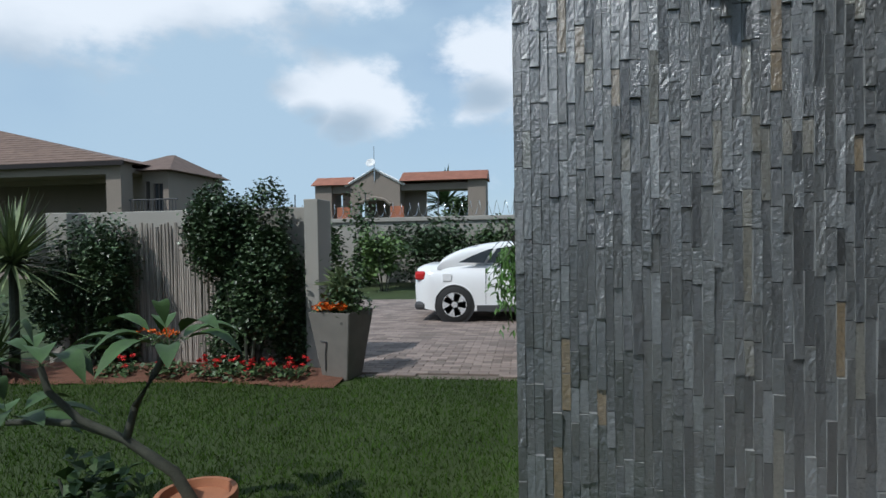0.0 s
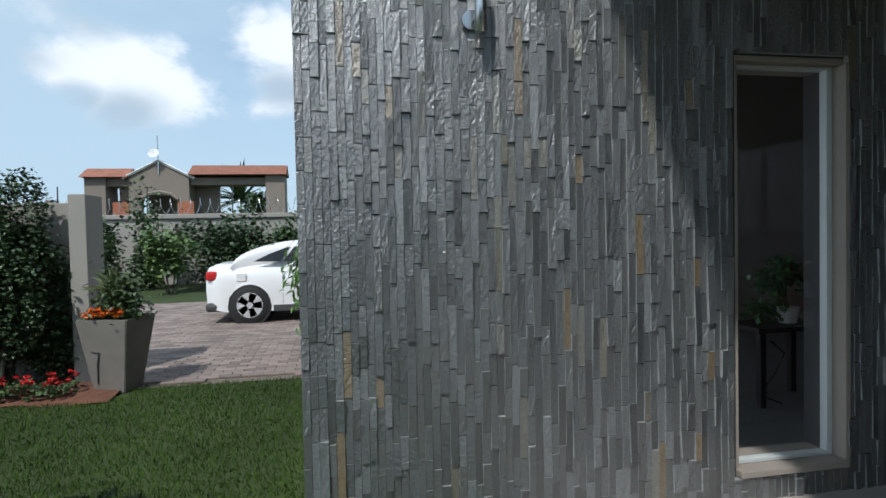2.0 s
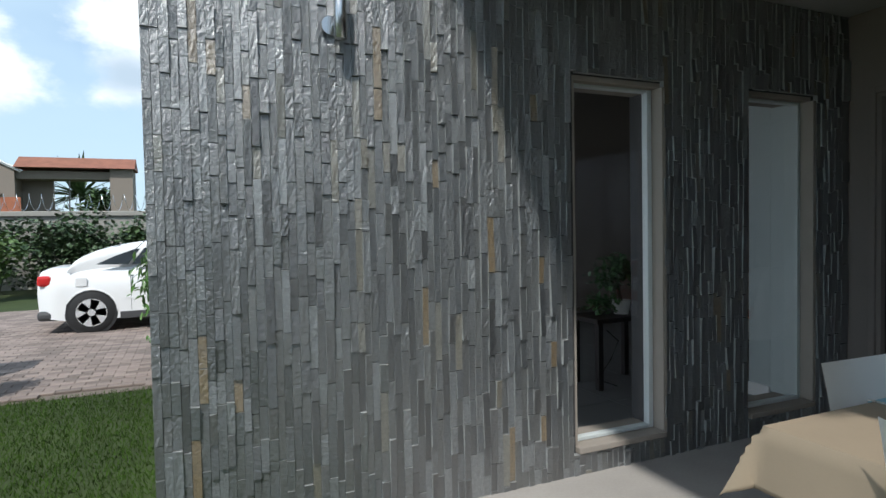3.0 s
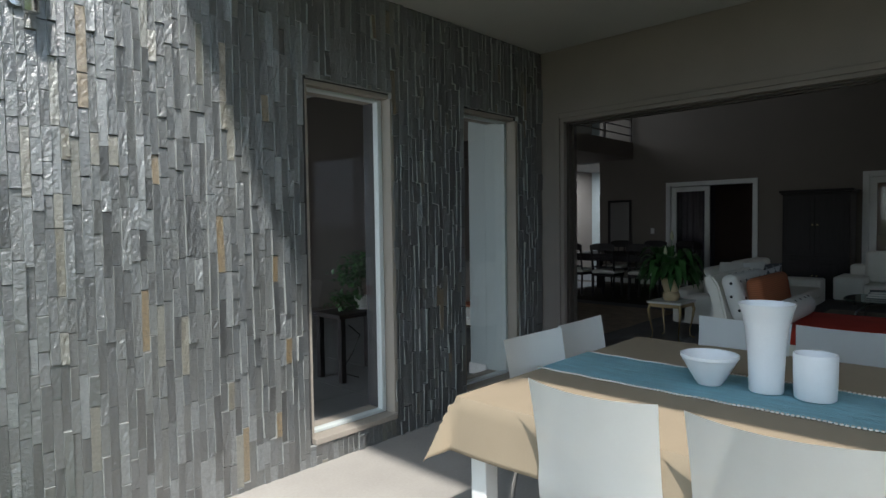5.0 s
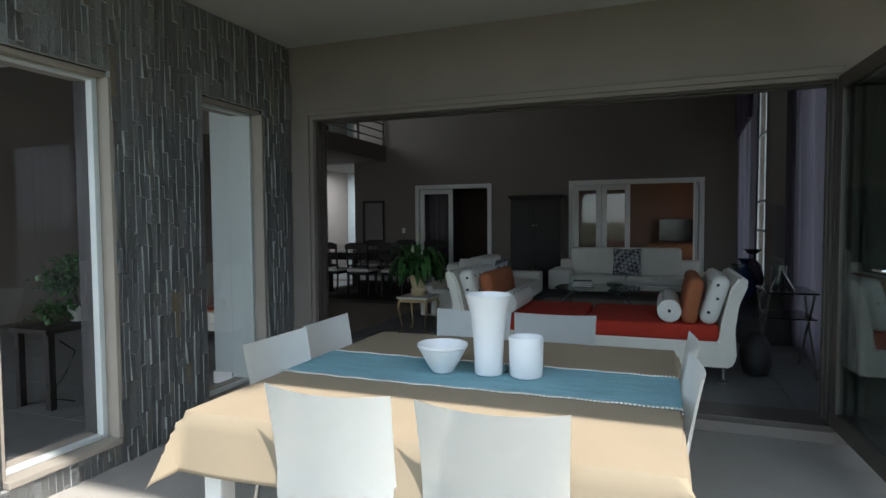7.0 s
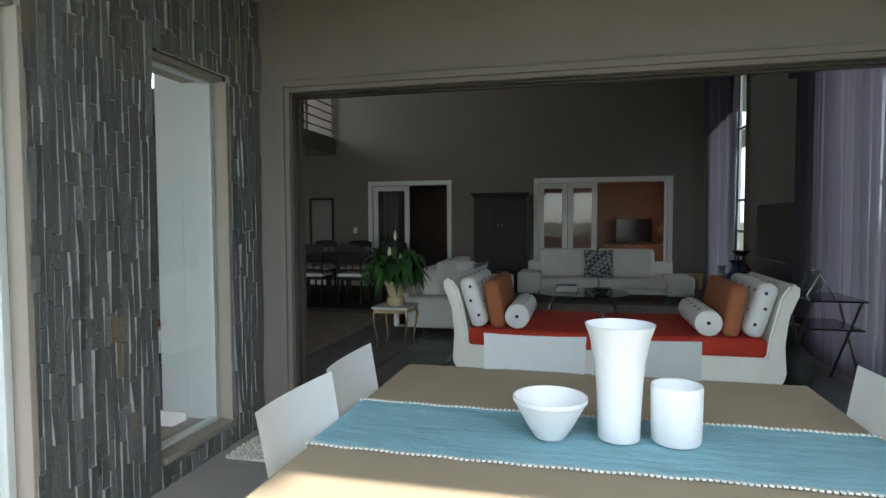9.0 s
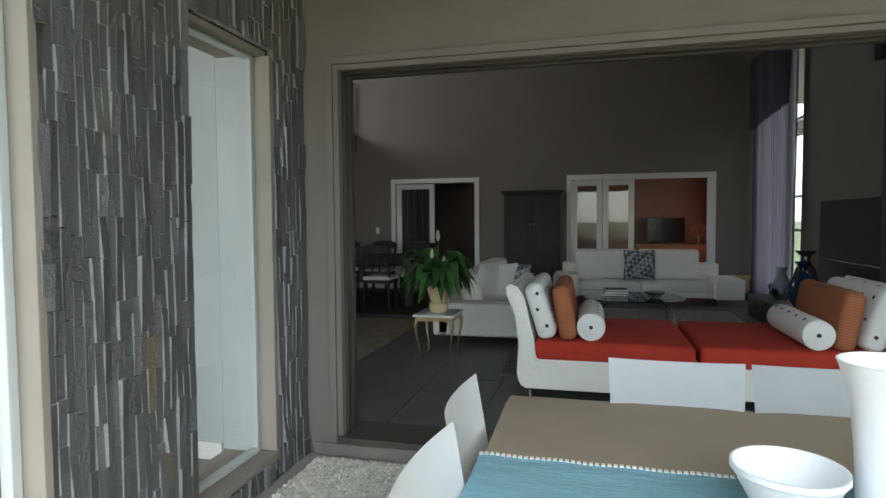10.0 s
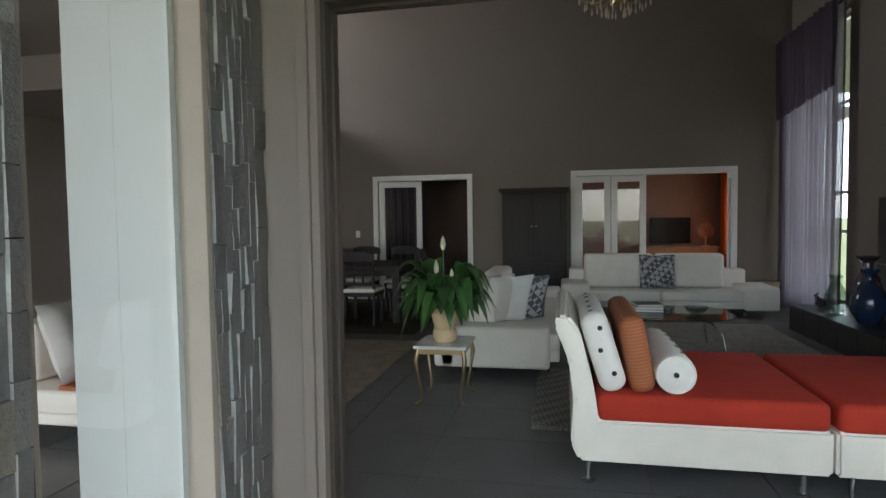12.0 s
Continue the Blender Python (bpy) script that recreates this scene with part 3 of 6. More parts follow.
def glazed_leaf(name, label, w, h, frame_m, glass_m, handle=True, stile=0.09):
    """A glazed door leaf, w wide along x from 0, standing on z = 0."""
    d = thing(name, label, "door")
    f = box(0, stile, -0.02, 0.02, 0, h, 0.004)
    f = box(w - stile, w, -0.02, 0.02, 0, h, 0.004, f)
    f = box(stile, w - stile, -0.019, 0.019, 0, stile * 1.3, 0.004, f)
    f = box(stile, w - stile, -0.019, 0.019, h - stile, h, 0.004, f)
    part("leaf_frame", f, frame_m, d)
    g = part("pane", box(stile - 0.005, w - stile + 0.005, -0.004, 0.004, stile * 1.2, h - stile + 0.005), glass_m, d, "glass pane")
    g.visible_shadow = False
    if handle:
        hb = box(w - stile * 0.75, w - stile * 0.3, -0.032, -0.02, 0.92, 1.16, 0.004)
        hd = part("handle_plate", hb, M_CHROME, d, "steel handle plate")
        part("lever", tube([(w - stile * 0.5, -0.03, 1.08), (w - stile * 0.5, -0.065, 1.08), (w - stile * 0.5 - 0.11, -0.068, 1.08)], 0.008), M_CHROME, hd)
    return d


for k in range(3):
    leaf = glazed_leaf("folding_door_leaf", "open bronze aluminium folding door leaf, glazed", 0.92, 2.24, M_ALU, M_GLASS_D, handle=(k == 0), stile=0.085)
    leaf.matrix_basis = pose(6.56, -0.985 - 0.065 * k, 0.117, 0, 0, 180 + 3 - 2 * k)

# white framed sliding doors of the back wall
for (a, b), leaves_at in (((3.51, 5.293), (4.42, )), ((-0.697, 1.861), (1.22, 0.66))):
    dr = tagged(new("door_2" if a > 0 else "door_3"), "white painted frame of the glazed inner doors", "door", kind="structure")
    part("jamb", box(14.405, 14.63, a, a + 0.09, 0.1, 2.275, 0.004), M_WHITE, dr)
    part("jamb", box(14.405, 14.63, b - 0.09, b, 0.1, 2.275, 0.004), M_WHITE, dr)
    part("head", box(14.405, 14.63, a + 0.091, b - 0.091, 2.185, 2.275, 0.004), M_WHITE, dr)
    for y in leaves_at:
        w = 0.78 if a > 0 else 0.55
        leaf = glazed_leaf("inner_door_leaf", "white painted glazed inner door leaf", w, 2.07, M_WHITE, M_GLASS, handle=True, stile=0.1)
        leaf.matrix_basis = pose(14.5, y, 0.105, 0, 0, 90)
    if a < 0:
        leaf = glazed_leaf("inner_door_leaf", "white painted glazed inner door leaf, folded open", 0.55, 2.07, M_WHITE, M_GLASS, handle=False, stile=0.1)
        leaf.matrix_basis = pose(14.44, a + 0.125, 0.105, 0, 0, 172)

# tall windows of the side wall
for nm, a, b in (("window_3", 12.55, 14.1), ("window_4", 7.4, 9.2)):
    w = tagged(new(nm), "tall aluminium framed window behind sheer curtains", "window", kind="structure")
    f = None
    for x in (a, (a + b) / 2 - 0.02, b - 0.04):
        f = box(x, x + 0.04, -1.58, -1.54, 0.35, 4.0, bm=f)
    for z in (0.35, 1.25, 1.75, 2.9, 3.96):
        f = box(a + 0.041, (a + b) / 2 - 0.021, -1.579, -1.541, z, z + 0.04, bm=f)
        f = box((a + b) / 2 + 0.021, b - 0.041, -1.579, -1.541, z, z + 0.04, bm=f)
    part("window_frame", f, M_WFRAME, w)
    p = part("pane", box(a, b, -1.563, -1.557, 0.36, 3.99), M_GLASS, w, "clear glass pane")
    p.visible_shadow = False

# ---- patio things ----


def tablecloth():
    x0, x1, y0, y1, zt = 3.89, 5.56, 0.0, 1.74, 0.757
    table = thing("patio_table", "white square patio table under a tan cloth", "table", at=((x0 + x1) / 2, (y0 + y1) / 2, 0))
    hx, hy = (x1 - x0) / 2 - 0.02, (y1 - y0) / 2 - 0.02
    part("tabletop", box(-hx, hx, -hy, hy, 0.715, 0.75, 0.004), M_WHITE, table)
    for sx in (-1, 1):
        for sy in (-1, 1):
            part("leg", box(sx * (hx - 0.06) - 0.04, sx * (hx - 0.06) + 0.04, sy * (hy - 0.06) - 0.04, sy * (hy - 0.06) + 0.04, 0, 0.714, 0.006), M_WHITE, table)
    # the cloth: a square sheet, its edge hanging and folded out at the corners
    cx, cy, hang = (x0 + x1) / 2, (y0 + y1) / 2, 0.27
    hx, hy = (x1 - x0) / 2, (y1 - y0) / 2

    def grid(u, h):
        s = 2 * u - 1
        k = abs(s)
        return (1 if s > 0 else -1) * (h * k / 0.75 if k <= 0.75 else h + hang * (k - 0.75) / 0.25)

    def fn(u, v):
        a, b = grid(u, hx), grid(v, hy)
        ox, oy = max(0, abs(a) - hx), max(0, abs(b) - hy)
        sa, sb = (1 if a > 0 else -1), (1 if b > 0 else -1)
        x, y = min(abs(a), hx), min(abs(b), hy)
        drop = (ox ** 2 + oy ** 2) ** 0.5
        drop = 0.33 * math.tanh(drop / 0.33)
        wave = 0.008 * math.sin(9 * (a if oy > ox else b) + 1.3) * min(1, drop / 0.15)
        turn = math.atan2(oy, ox)
        out = min(drop, 0.36) * (0.06 + 0.42 * math.sin(2 * turn) ** 2)
        flare_x, flare_y = out * math.cos(turn), out * math.sin(turn)
        x += 0.012 * min(1, ox * 40) + flare_x + (wave if ox > oy else 0)
        y += 0.012 * min(1, oy * 40) + flare_y + (wave if oy >= ox and oy > 0 else 0)
        return (cx + sa * x, cy + sb * y, zt - drop)
    c = part("tablecloth", sheet(fn, 72, 72), M_CLOTH, smooth=True)
    hem = c.modifiers.new("thickness", "SOLIDIFY")
    hem.thickness = 0.003
    tagged(c, "tan cotton tablecloth hanging in soft folds", "tablecloth")

    def run(u, v):
        b = (2 * v - 1) * (hy + 0.03)
        o = max(0, abs(b) - hy - 0.004)
        return (4.49 + 0.46 * u + 0.006 * math.sin(7 * v), cy + (1 if b > 0 else -1) * min(abs(b), hy + 0.012), zt + 0.006 - o * 0.9 + 0.0012 * math.sin(60 * v))
    r = thing("table_runner", "turquoise woven table runner with cream stitched edges", "table runner")
    part("cloth", sheet(run, 8, 90, 0.003), M_RUNNER, r, smooth=True)
    for e in (0, 1):
        bm = None
        for k in range(110):
            p = Vector(run(e, (k + 0.5) / 110))
            bm = box(p.x - 0.006, p.x + 0.006, p.y - 0.005, p.y + 0.005, p.z - 0.001, p.z + 0.0045, bm=bm)
        part("stitching", bm, M_FRINGE, r, "cream blanket stitching")


def patio_chair():
    """A chair whose seat faces +x, its back at x = 0, standing on z = 0."""
    c = thing("patio_chair", "white moulded plastic patio chair with a curved back", "chair", "chairs round the patio table")

    def shell(u, v):
        # u across, v from the seat's front to the back's top
        a = 2 * u - 1
        if v < 0.45:
            s = v / 0.45
            x, z = 0.44 - 0.36 * s, 0.455 - 0.02 * math.sin(math.pi * s) + (0.02 * (1 - s) ** 4 * -1)
            w = 0.22 + 0.016 * s
        else:
            s = (v - 0.45) / 0.55
            ease = min(1, s / 0.3)
            x = 0.08 - 0.035 * math.sin(ease * math.pi / 2) - 0.07 * s ** 1.5
            z = 0.455 + 0.468 * s ** 1.15
            w = 0.236 - 0.008 * math.sin(math.pi * s)
        x += 0.035 * a * a * (1 if v > 0.45 else 0) * min(1, max(0, (v - 0.45) / 0.2))
        z += 0.012 * a * a * (1 - min(1, v / 0.6)) - 0.012 * (1 - a * a) * max(0, v - 0.9) * 10
        return (x, a * w, z)
    part("shell", sheet(shell, 14, 26, 0.014), M_CHAIR, c, smooth=True)
    for sx, x in ((-1, 0.06), (1, 0.40)):
        for sy in (-1, 1):
            part("leg", tube([(x, sy * 0.17, 0.44), (x + sx * 0.03, sy * 0.195, 0.2), (x + sx * 0.05, sy * 0.2, 0.006)], 0.011), M_CHROME, c, "grey steel tube leg")
    return c


tablecloth()
first = patio_chair()
first.matrix_basis = pose(3.80, 1.085, 0)
for x, y, rz in ((3.80, 0.535, 1), (4.52, 1.80, -92), (5.0, 1.82, -89), (5.58, 1.135, 180), (5.58, 0.645, 181), (5.02, -0.07, 90), (4.53, -0.06, 92)):
    copy_thing(first, pose(x, y, 0, 0, 0, rz))


def vessel(name, label, profile, at, ribs=0):
    ob = part(name, lathe(profile, 48), M_CERAMIC, smooth=True)
    ob.matrix_basis = pose(*at)
    return tagged(ob, label, name.split("_")[-1])


T = 0.768
vessel("white_vase", "tall white ceramic vase flaring at the lip", [(0.0, 0), (0.061, 0), (0.064, 0.004), (0.065, 0.05), (0.07, 0.16), (0.078, 0.25), (0.092, 0.32), (0.107, 0.362), (0.102, 0.362), (0.088, 0.315), (0.072, 0.24), (0.058, 0.05), (0.0, 0.03)], (4.745, 0.803, T))
bowl_prof = [(0, 0), (0.047, 0), (0.05, 0.004)] + [(0.05 + 0.062 * (k / 16) ** 0.9 + (0.0013 if k % 2 else 0), 0.006 + 0.108 * k / 16) for k in range(1, 17)] + [(0.117, 0.117), (0.117, 0.13), (0.112, 0.13), (0.105, 0.11), (0.055, 0.02), (0, 0.014)]
vessel("white_bowl", "white ribbed ceramic bowl", bowl_prof, (4.712, 1.015, T))
vessel("white_pot", "white ceramic cylinder pot with a tealight", [(0, 0), (0.068, 0), (0.073, 0.006), (0.076, 0.08), (0.077, 0.17), (0.075, 0.178), (0.071, 0.176), (0.069, 0.13), (0.0, 0.125)], (4.755, 0.632, T))
tagged(part("tealight", lathe([(0, 0), (0.019, 0), (0.019, 0.012), (0, 0.013)], 16, (4.755, 0.632, T + 0.126)), M_CHROME), "small silver tealight standing in the white pot", "candle")

# up-and-down wall lamp
lamp = thing("wall_lamp", "brushed steel cylinder wall lamp on the slate", "lamp", at=(2.735, 3.045, 2.37))
part("cylinder", lathe([(0, 0), (0.026, 0), (0.03, 0.004), (0.03, 0.27), (0.026, 0.274), (0, 0.274)], 24), M_CHROME, lamp, smooth=True)
part("mounting_ring", moved(lathe([(0.03, 0), (0.045, 0), (0.047, 0.008), (0.045, 0.016), (0.03, 0.016)], 24), pose(-0.03, 0.075, 0.08, 90)), M_CHROME, lamp, smooth=True)
part("arm", tube([(-0.01, 0.0, 0.08), (-0.02, 0.07, 0.08)], 0.012), M_CHROME, lamp)

# pebble door mat
rng = random.Random(5)
pm = thing("pebble_mat", "cream pebble door mat lying on the patio floor", "mat", at=(6.24, 2.62, 0.0))
part("backing", box(-0.27, 0.27, -0.42, 0.42, 0.001, 0.008), M_PEBBLE, pm)
vs, fs = [], []
base = bmesh.new(); bmesh.ops.create_icosphere(base, subdivisions=1, radius=1)
bv = [v.co.copy() for v in base.verts]; base.verts.index_update(); bf = [[v.index for v in f.verts] for f in base.faces]; base.free()
for i in range(18):
    for j in range(28):
        k = len(vs)
        c = Vector((-0.26 + 0.0305 * i + rng.uniform(-.006, .006), -0.41 + 0.0304 * j + rng.uniform(-.006, .006), 0.014))
        s = Vector((rng.uniform(0.012, 0.019), rng.uniform(0.012, 0.019), rng.uniform(0.009, 0.014)))
        vs += [c + Vector((v.x * s.x, v.y * s.y, v.z * s.z)) for v in bv]
        fs += [[a + k for a in f] for f in bf]
pb = quads("pebbles", vs, fs, M_PEBBLE, pm); pb["kind"] = "stuff"

# ---- lounge things ----


def chrome_leg(parent, x, y, z0, z1):
    part("leg", lathe([(0, 0), (0.03, 0), (0.032, 0.006), (0.013, 0.014), (0.015, (z1 - z0) * 0.5), (0.022, z1 - z0)], 14, (x, y, z0)), M_CHROME, parent, "chrome leg", smooth=True)


def daybed(y_in, y_out):
    """One half of the red daybed between y_in (the joint) and y_out (its curved arm)."""
    s = 1 if y_out > y_in else -1
    d = thing("daybed", "cream upholstered daybed with a red velvet seat and curled arm", "daybed", "daybed halves")
    x0, x1, w = 7.47, 8.62, abs(y_out - y_in)
    prof = [(0.0, 0.235), (w - 0.02, 0.235), (w + 0.02, 0.32), (w + 0.005, 0.55), (w + 0.03, 0.75), (w + 0.1, 0.93), (w + 0.085, 0.985), (w + 0.03, 0.985), (w - 0.03, 0.9), (w - 0.10, 0.6), (w - 0.12, 0.455), (0.0, 0.455)]
    body = extrude_poly([(y_in + s * a, z) for a, z in prof], "x", x0, x1, 0.016)
    part("body", body, M_LEATHER, d, smooth=False)
    part("seat", box(x0 + 0.005, x1 - 0.02, min(y_in + s * 0.008, y_in + s * (w - 0.11)), max(y_in + s * 0.008, y_in + s * (w - 0.11)), 0.44, 0.585, 0.035, segs=4), M_RED, d, "red velvet seat cushion", smooth=True)
    for x in (x0 + 0.09, x1 - 0.09):
        for a in (0.1, w - 0.07):
            chrome_leg(d, x, y_in + s * a, 0.1, 0.236)
    return s


def dotted(parent, pts, axis):
    for p in pts:
        bm = lathe([(0, 0), (0.013, 0), (0.011, 0.003), (0.0, 0.003)], 12)
        m = Vector(axis).to_track_quat("Z", "Y").to_matrix().to_4x4()
        part("eyelet", moved(bm, Matrix.Translation(p) @ m), M_BLACK, parent, "black eyelet")


JOINT = 0.73
for y_out in (1.93, -0.50):
    s = daybed(JOINT + (0.006 if y_out > 0 else -0.006), y_out)
    yw = y_out
    # long white cushion against the arm
    p = thing("white_cushion", "long white cushion with black eyelets", "cushion", "daybed cushions", at=(7.95, yw - s * 0.145, 0.79))
    p.matrix_basis = pose(7.95, yw - s * 0.145, 0.79, -s * 17)
    part("cover", box(-0.46, 0.46, -0.07, 0.07, -0.21, 0.21, 0.06, segs=4), M_DOTTED, p, smooth=True)
    dotted(p, [(-0.462, a, b) for a, b in ((-0.02 * s, 0.13), (0.01 * s, 0.02), (-0.02 * s, -0.11))], (-1, 0, 0))
    dotted(p, [(a, -s * 0.0705, b) for a in (-0.36, -0.2, 0, 0.2, 0.36) for b in (0.13, -0.02)], (0, -s, 0))
    dotted(p, [(a, 0.0, 0.2105) for a in (-0.36, -0.2, 0, 0.2, 0.36)], (0, 0, 1))
    b = part("rust_cushion", box(-0.45, 0.45, -0.065, 0.065, -0.20, 0.20, 0.055, segs=4), M_BROWN, smooth=True)
    b.matrix_basis = pose(7.97, yw - s * 0.315, 0.775, -s * 10)
    tagged(b, "ribbed rust brown cushion leaning on the white one", "cushion", "daybed cushions")
    r = thing("bolster", "round white bolster cushion with a black eyelet", "cushion", "daybed cushions")
    r.matrix_basis = pose(7.53, yw - s * 0.50, 0.683, 0, 90)
    part("roll", lathe([(0, 0), (0.085, 0.0), (0.097, 0.012), (0.1, 0.04), (0.1, 0.76), (0.097, 0.788), (0.085, 0.8), (0, 0.8)], 28), M_DOTTED, r, smooth=True)
    part("eyelet", lathe([(0, -0.004), (0.014, -0.004), (0.014, 0), (0, 0)], 14), M_BLACK, r, "black eyelet")
    part("piping", tube([(0.093 * math.cos(a * 0.2244), 0.093 * math.sin(a * 0.2244), 0.004) for a in range(29)], 0.005, 6), M_FRINGE, r)
    dotted(r, [(-0.1 * math.cos(-s * 0.5), 0.1 * math.sin(-s * 0.5), z) for z in (0.12, 0.28, 0.44, 0.6, 0.72)], (-0.9, -s * 0.45, 0))


def sofa(label, seat, back, arms, seat_z, base=0.22, legs=0.1):
    """A low block sofa: boxes given as (x0, x1, y0, y1, z0, z1)."""
    d = thing("sofa", label, "sofa")
    part("base", box(*seat, base, seat_z - 0.14, 0.02, segs=3), M_LEATHER, d)
    for bx in seat_cushions(seat, seat_z):
        part("seat_cushion", box(*bx, 0.04, segs=4), M_LEATHER, d, smooth=True)
    for bx in back:
        part("back_cushion", box(*bx, 0.06, segs=4), M_LEATHER, d, smooth=True)
    for bx in arms:
        part("armrest", box(*bx, 0.035, segs=4), M_LEATHER, d, smooth=True)
    for x in (seat[0] + 0.1, seat[1] - 0.1):
        for y in (seat[2] + 0.1, seat[3] - 0.1):
            chrome_leg(d, x, y, 0.1, base + 0.001)
    return d


def seat_cushions(seat, z):
    x0, x1, y0, y1 = seat
    if x1 - x0 > y1 - y0:
        m = (x0 + x1) / 2
        return [(x0 + .004, m - .003, y0, y1, z - 0.15, z), (m + .003, x1 - .004, y0, y1, z - 0.15, z)]
    m = (y0 + y1) / 2
    return [(x0, x1, y0 + .004, m - .003, z - 0.15, z), (x0, x1, m + .003, y1 - .004, z - 0.15, z)]


sofa("low cream sofa with its side to the patio", (9.62, 12.2, 2.02, 2.9), [(9.75, 10.75, 2.6, 2.86, 0.46, 0.88), (10.8, 11.9, 2.62, 2.88, 0.46, 0.9)], [(9.4, 9.7, 2.1, 3.06, 0.2, 0.56), (9.4, 12.3, 2.9, 3.1, 0.2, 0.62), (12.1, 12.45, 2.02, 2.9, 0.22, 0.58)], 0.47)
sofa("long low cream sofa in front of the inner doors", (13.0, 13.75, -0.55, 1.85), [(13.45, 13.72, -0.28, 0.66, 0.45, 0.95), (13.45, 13.72, 0.68, 1.68, 0.45, 0.95)], [(12.95, 13.75, -0.85, -0.42, 0.2, 0.52), (12.95, 13.75, 1.62, 2.02, 0.2, 0.56), (13.6, 13.9, -0.6, 1.9, 0.2, 0.72)], 0.45)


def cushion(label, at, w, h, t, material, rx, rz, name="scatter_cushion"):
    ob = part(name, pillow(w, h, t), material, smooth=True)
    ob.matrix_basis = pose(*at, rx, 0, rz)
    return tagged(ob, label, "cushion")


cushion("cream scatter cushion leaning on the sofa back", (9.98, 2.60, 0.71), 0.52, 0.5, 0.16, M_LEATHER, 14, -20)
cushion("white scatter cushion leaning on another", (10.16, 2.50, 0.70), 0.48, 0.5, 0.15, M_DOTTED, 18, -50)
cushion("grey triangle print scatter cushion", (10.36, 2.36, 0.69), 0.48, 0.48, 0.16, M_TRI, 18, -60)
cushion("grey triangle print scatter cushion on the long sofa", (13.36, 0.65, 0.70), 0.5, 0.5, 0.16, M_TRI, 14, 90)

# glass coffee table
ct = thing("coffee_table", "round-cornered glass coffee table on bent chrome legs", "table", at=(10.75, 0.92, 0.112))
tp = bmesh.new()
bmesh.ops.create_circle(tp, cap_ends=True, segments=48, radius=1)
for v in tp.verts:
    a = math.atan2(v.co.y, v.co.x)
    k = (abs(math.cos(a)) ** 3 + abs(math.sin(a)) ** 3) ** (-1 / 3)
    v.co = Vector((0.5 * k * math.cos(a), 0.58 * k * math.sin(a), 0.385))
ex = bmesh.ops.extrude_face_region(tp, geom=tp.faces[:])
bmesh.ops.translate(tp, verts=[v for v in ex["geom"] if isinstance(v, bmesh.types.BMVert)], vec=(0, 0, 0.012))
part("tabletop", tp, glass_mat("greenish_glass", (0.55, 0.66, 0.62)), ct, "thick greenish glass top")
for sx in (-1, 1):
    for sy in (-1, 1):
        part("leg", tube([(sx * 0.12, sy * 0.1, 0.37), (sx * 0.3, sy * 0.33, 0.34), (sx * 0.38, sy * 0.41, 0.26), (sx * 0.41, sy * 0.45, 0.0)], 0.014), M_CHROME, ct, smooth=True)
part("crossbar", box(-0.13, 0.13, -0.11, 0.11, 0.36, 0.384, 0.004), M_CHROME, ct)
for k, (c, w) in enumerate((((0.12, 0.13, 0.14), 0.30), ((0.55, 0.53, 0.5), 0.28), ((0.08, 0.1, 0.09), 0.26))):
    bk = thing("book", "large flat book in a stack on the glass table", "book", "books on the coffee table", at=(10.8, 1.13, 0.51 + 0.028 * k), rz=6 * k - 4)
    part("cover", box(-0.11, 0.11, -w / 2, w / 2, 0, 0.004), mat("book_cover", c, 0.5), bk)
    part("cover", box(-0.11, 0.11, -w / 2, w / 2, 0.0235, 0.0275), mat("book_cover", c, 0.5), bk)
    part("pages", box(-0.105, 0.107, -w / 2 + 0.004, w / 2 - 0.006, 0.0042, 0.0233), M_FRINGE, bk)
tagged(part("glass_bowl", lathe([(0, 0), (0.05, 0), (0.09, 0.03), (0.115, 0.07), (0.11, 0.07), (0.085, 0.034), (0, 0.01)], 24, (10.68, 0.68, 0.51)), M_GLASS_D, smooth=True), "clear cut glass bowl on the coffee table", "bowl")

# gilt side table, urn and plant
st = thing("side_table", "small gilt side table with a white marble top", "table", at=(8.84, 2.88, 0.1))
part("tabletop", box(-0.22, 0.22, -0.2, 0.2, 0.425, 0.45, 0.006), M_MARBLE, st, "white marble top")
ap = None
for sx in (-1, 1):
    ap = box(sx * 0.19 - 0.006, sx * 0.19 + 0.006, -0.165, 0.165, 0.385, 0.424, bm=ap)
    ap = box(-0.18, 0.18, sx * 0.175 - 0.006, sx * 0.175 + 0.006, 0.385, 0.424, bm=ap)
part("apron", ap, M_GOLD, st, "pierced gilt apron")
for sx in (-1, 1):
    for sy in (-1, 1):
        pts = [(0.185, 0.17, 0.42), (0.20, 0.185, 0.34), (0.185, 0.17, 0.22), (0.165, 0.15, 0.1), (0.17, 0.155, 0.03), (0.205, 0.19, 0.006)]
        part("leg", tube([(sx * a, sy * b, c) for a, b, c in pts], [0.016, 0.018, 0.011, 0.008, 0.008, 0.012]), M_GOLD, st, "curved gilt leg", smooth=True)
urn = thing("potted_plant", "peace lily with long drooping leaves in a cream urn", "plant", at=(8.84, 2.88, 0.551))
part("urn", lathe([(0, 0), (0.075, 0), (0.085, 0.015), (0.095, 0.05), (0.09, 0.085), (0.075, 0.1), (0.082, 0.115), (0.105, 0.2), (0.118, 0.245), (0.118, 0.26), (0.105, 0.26), (0.1, 0.23), (0, 0.22)], 32), M_URN, urn, "cream terracotta urn", smooth=True)


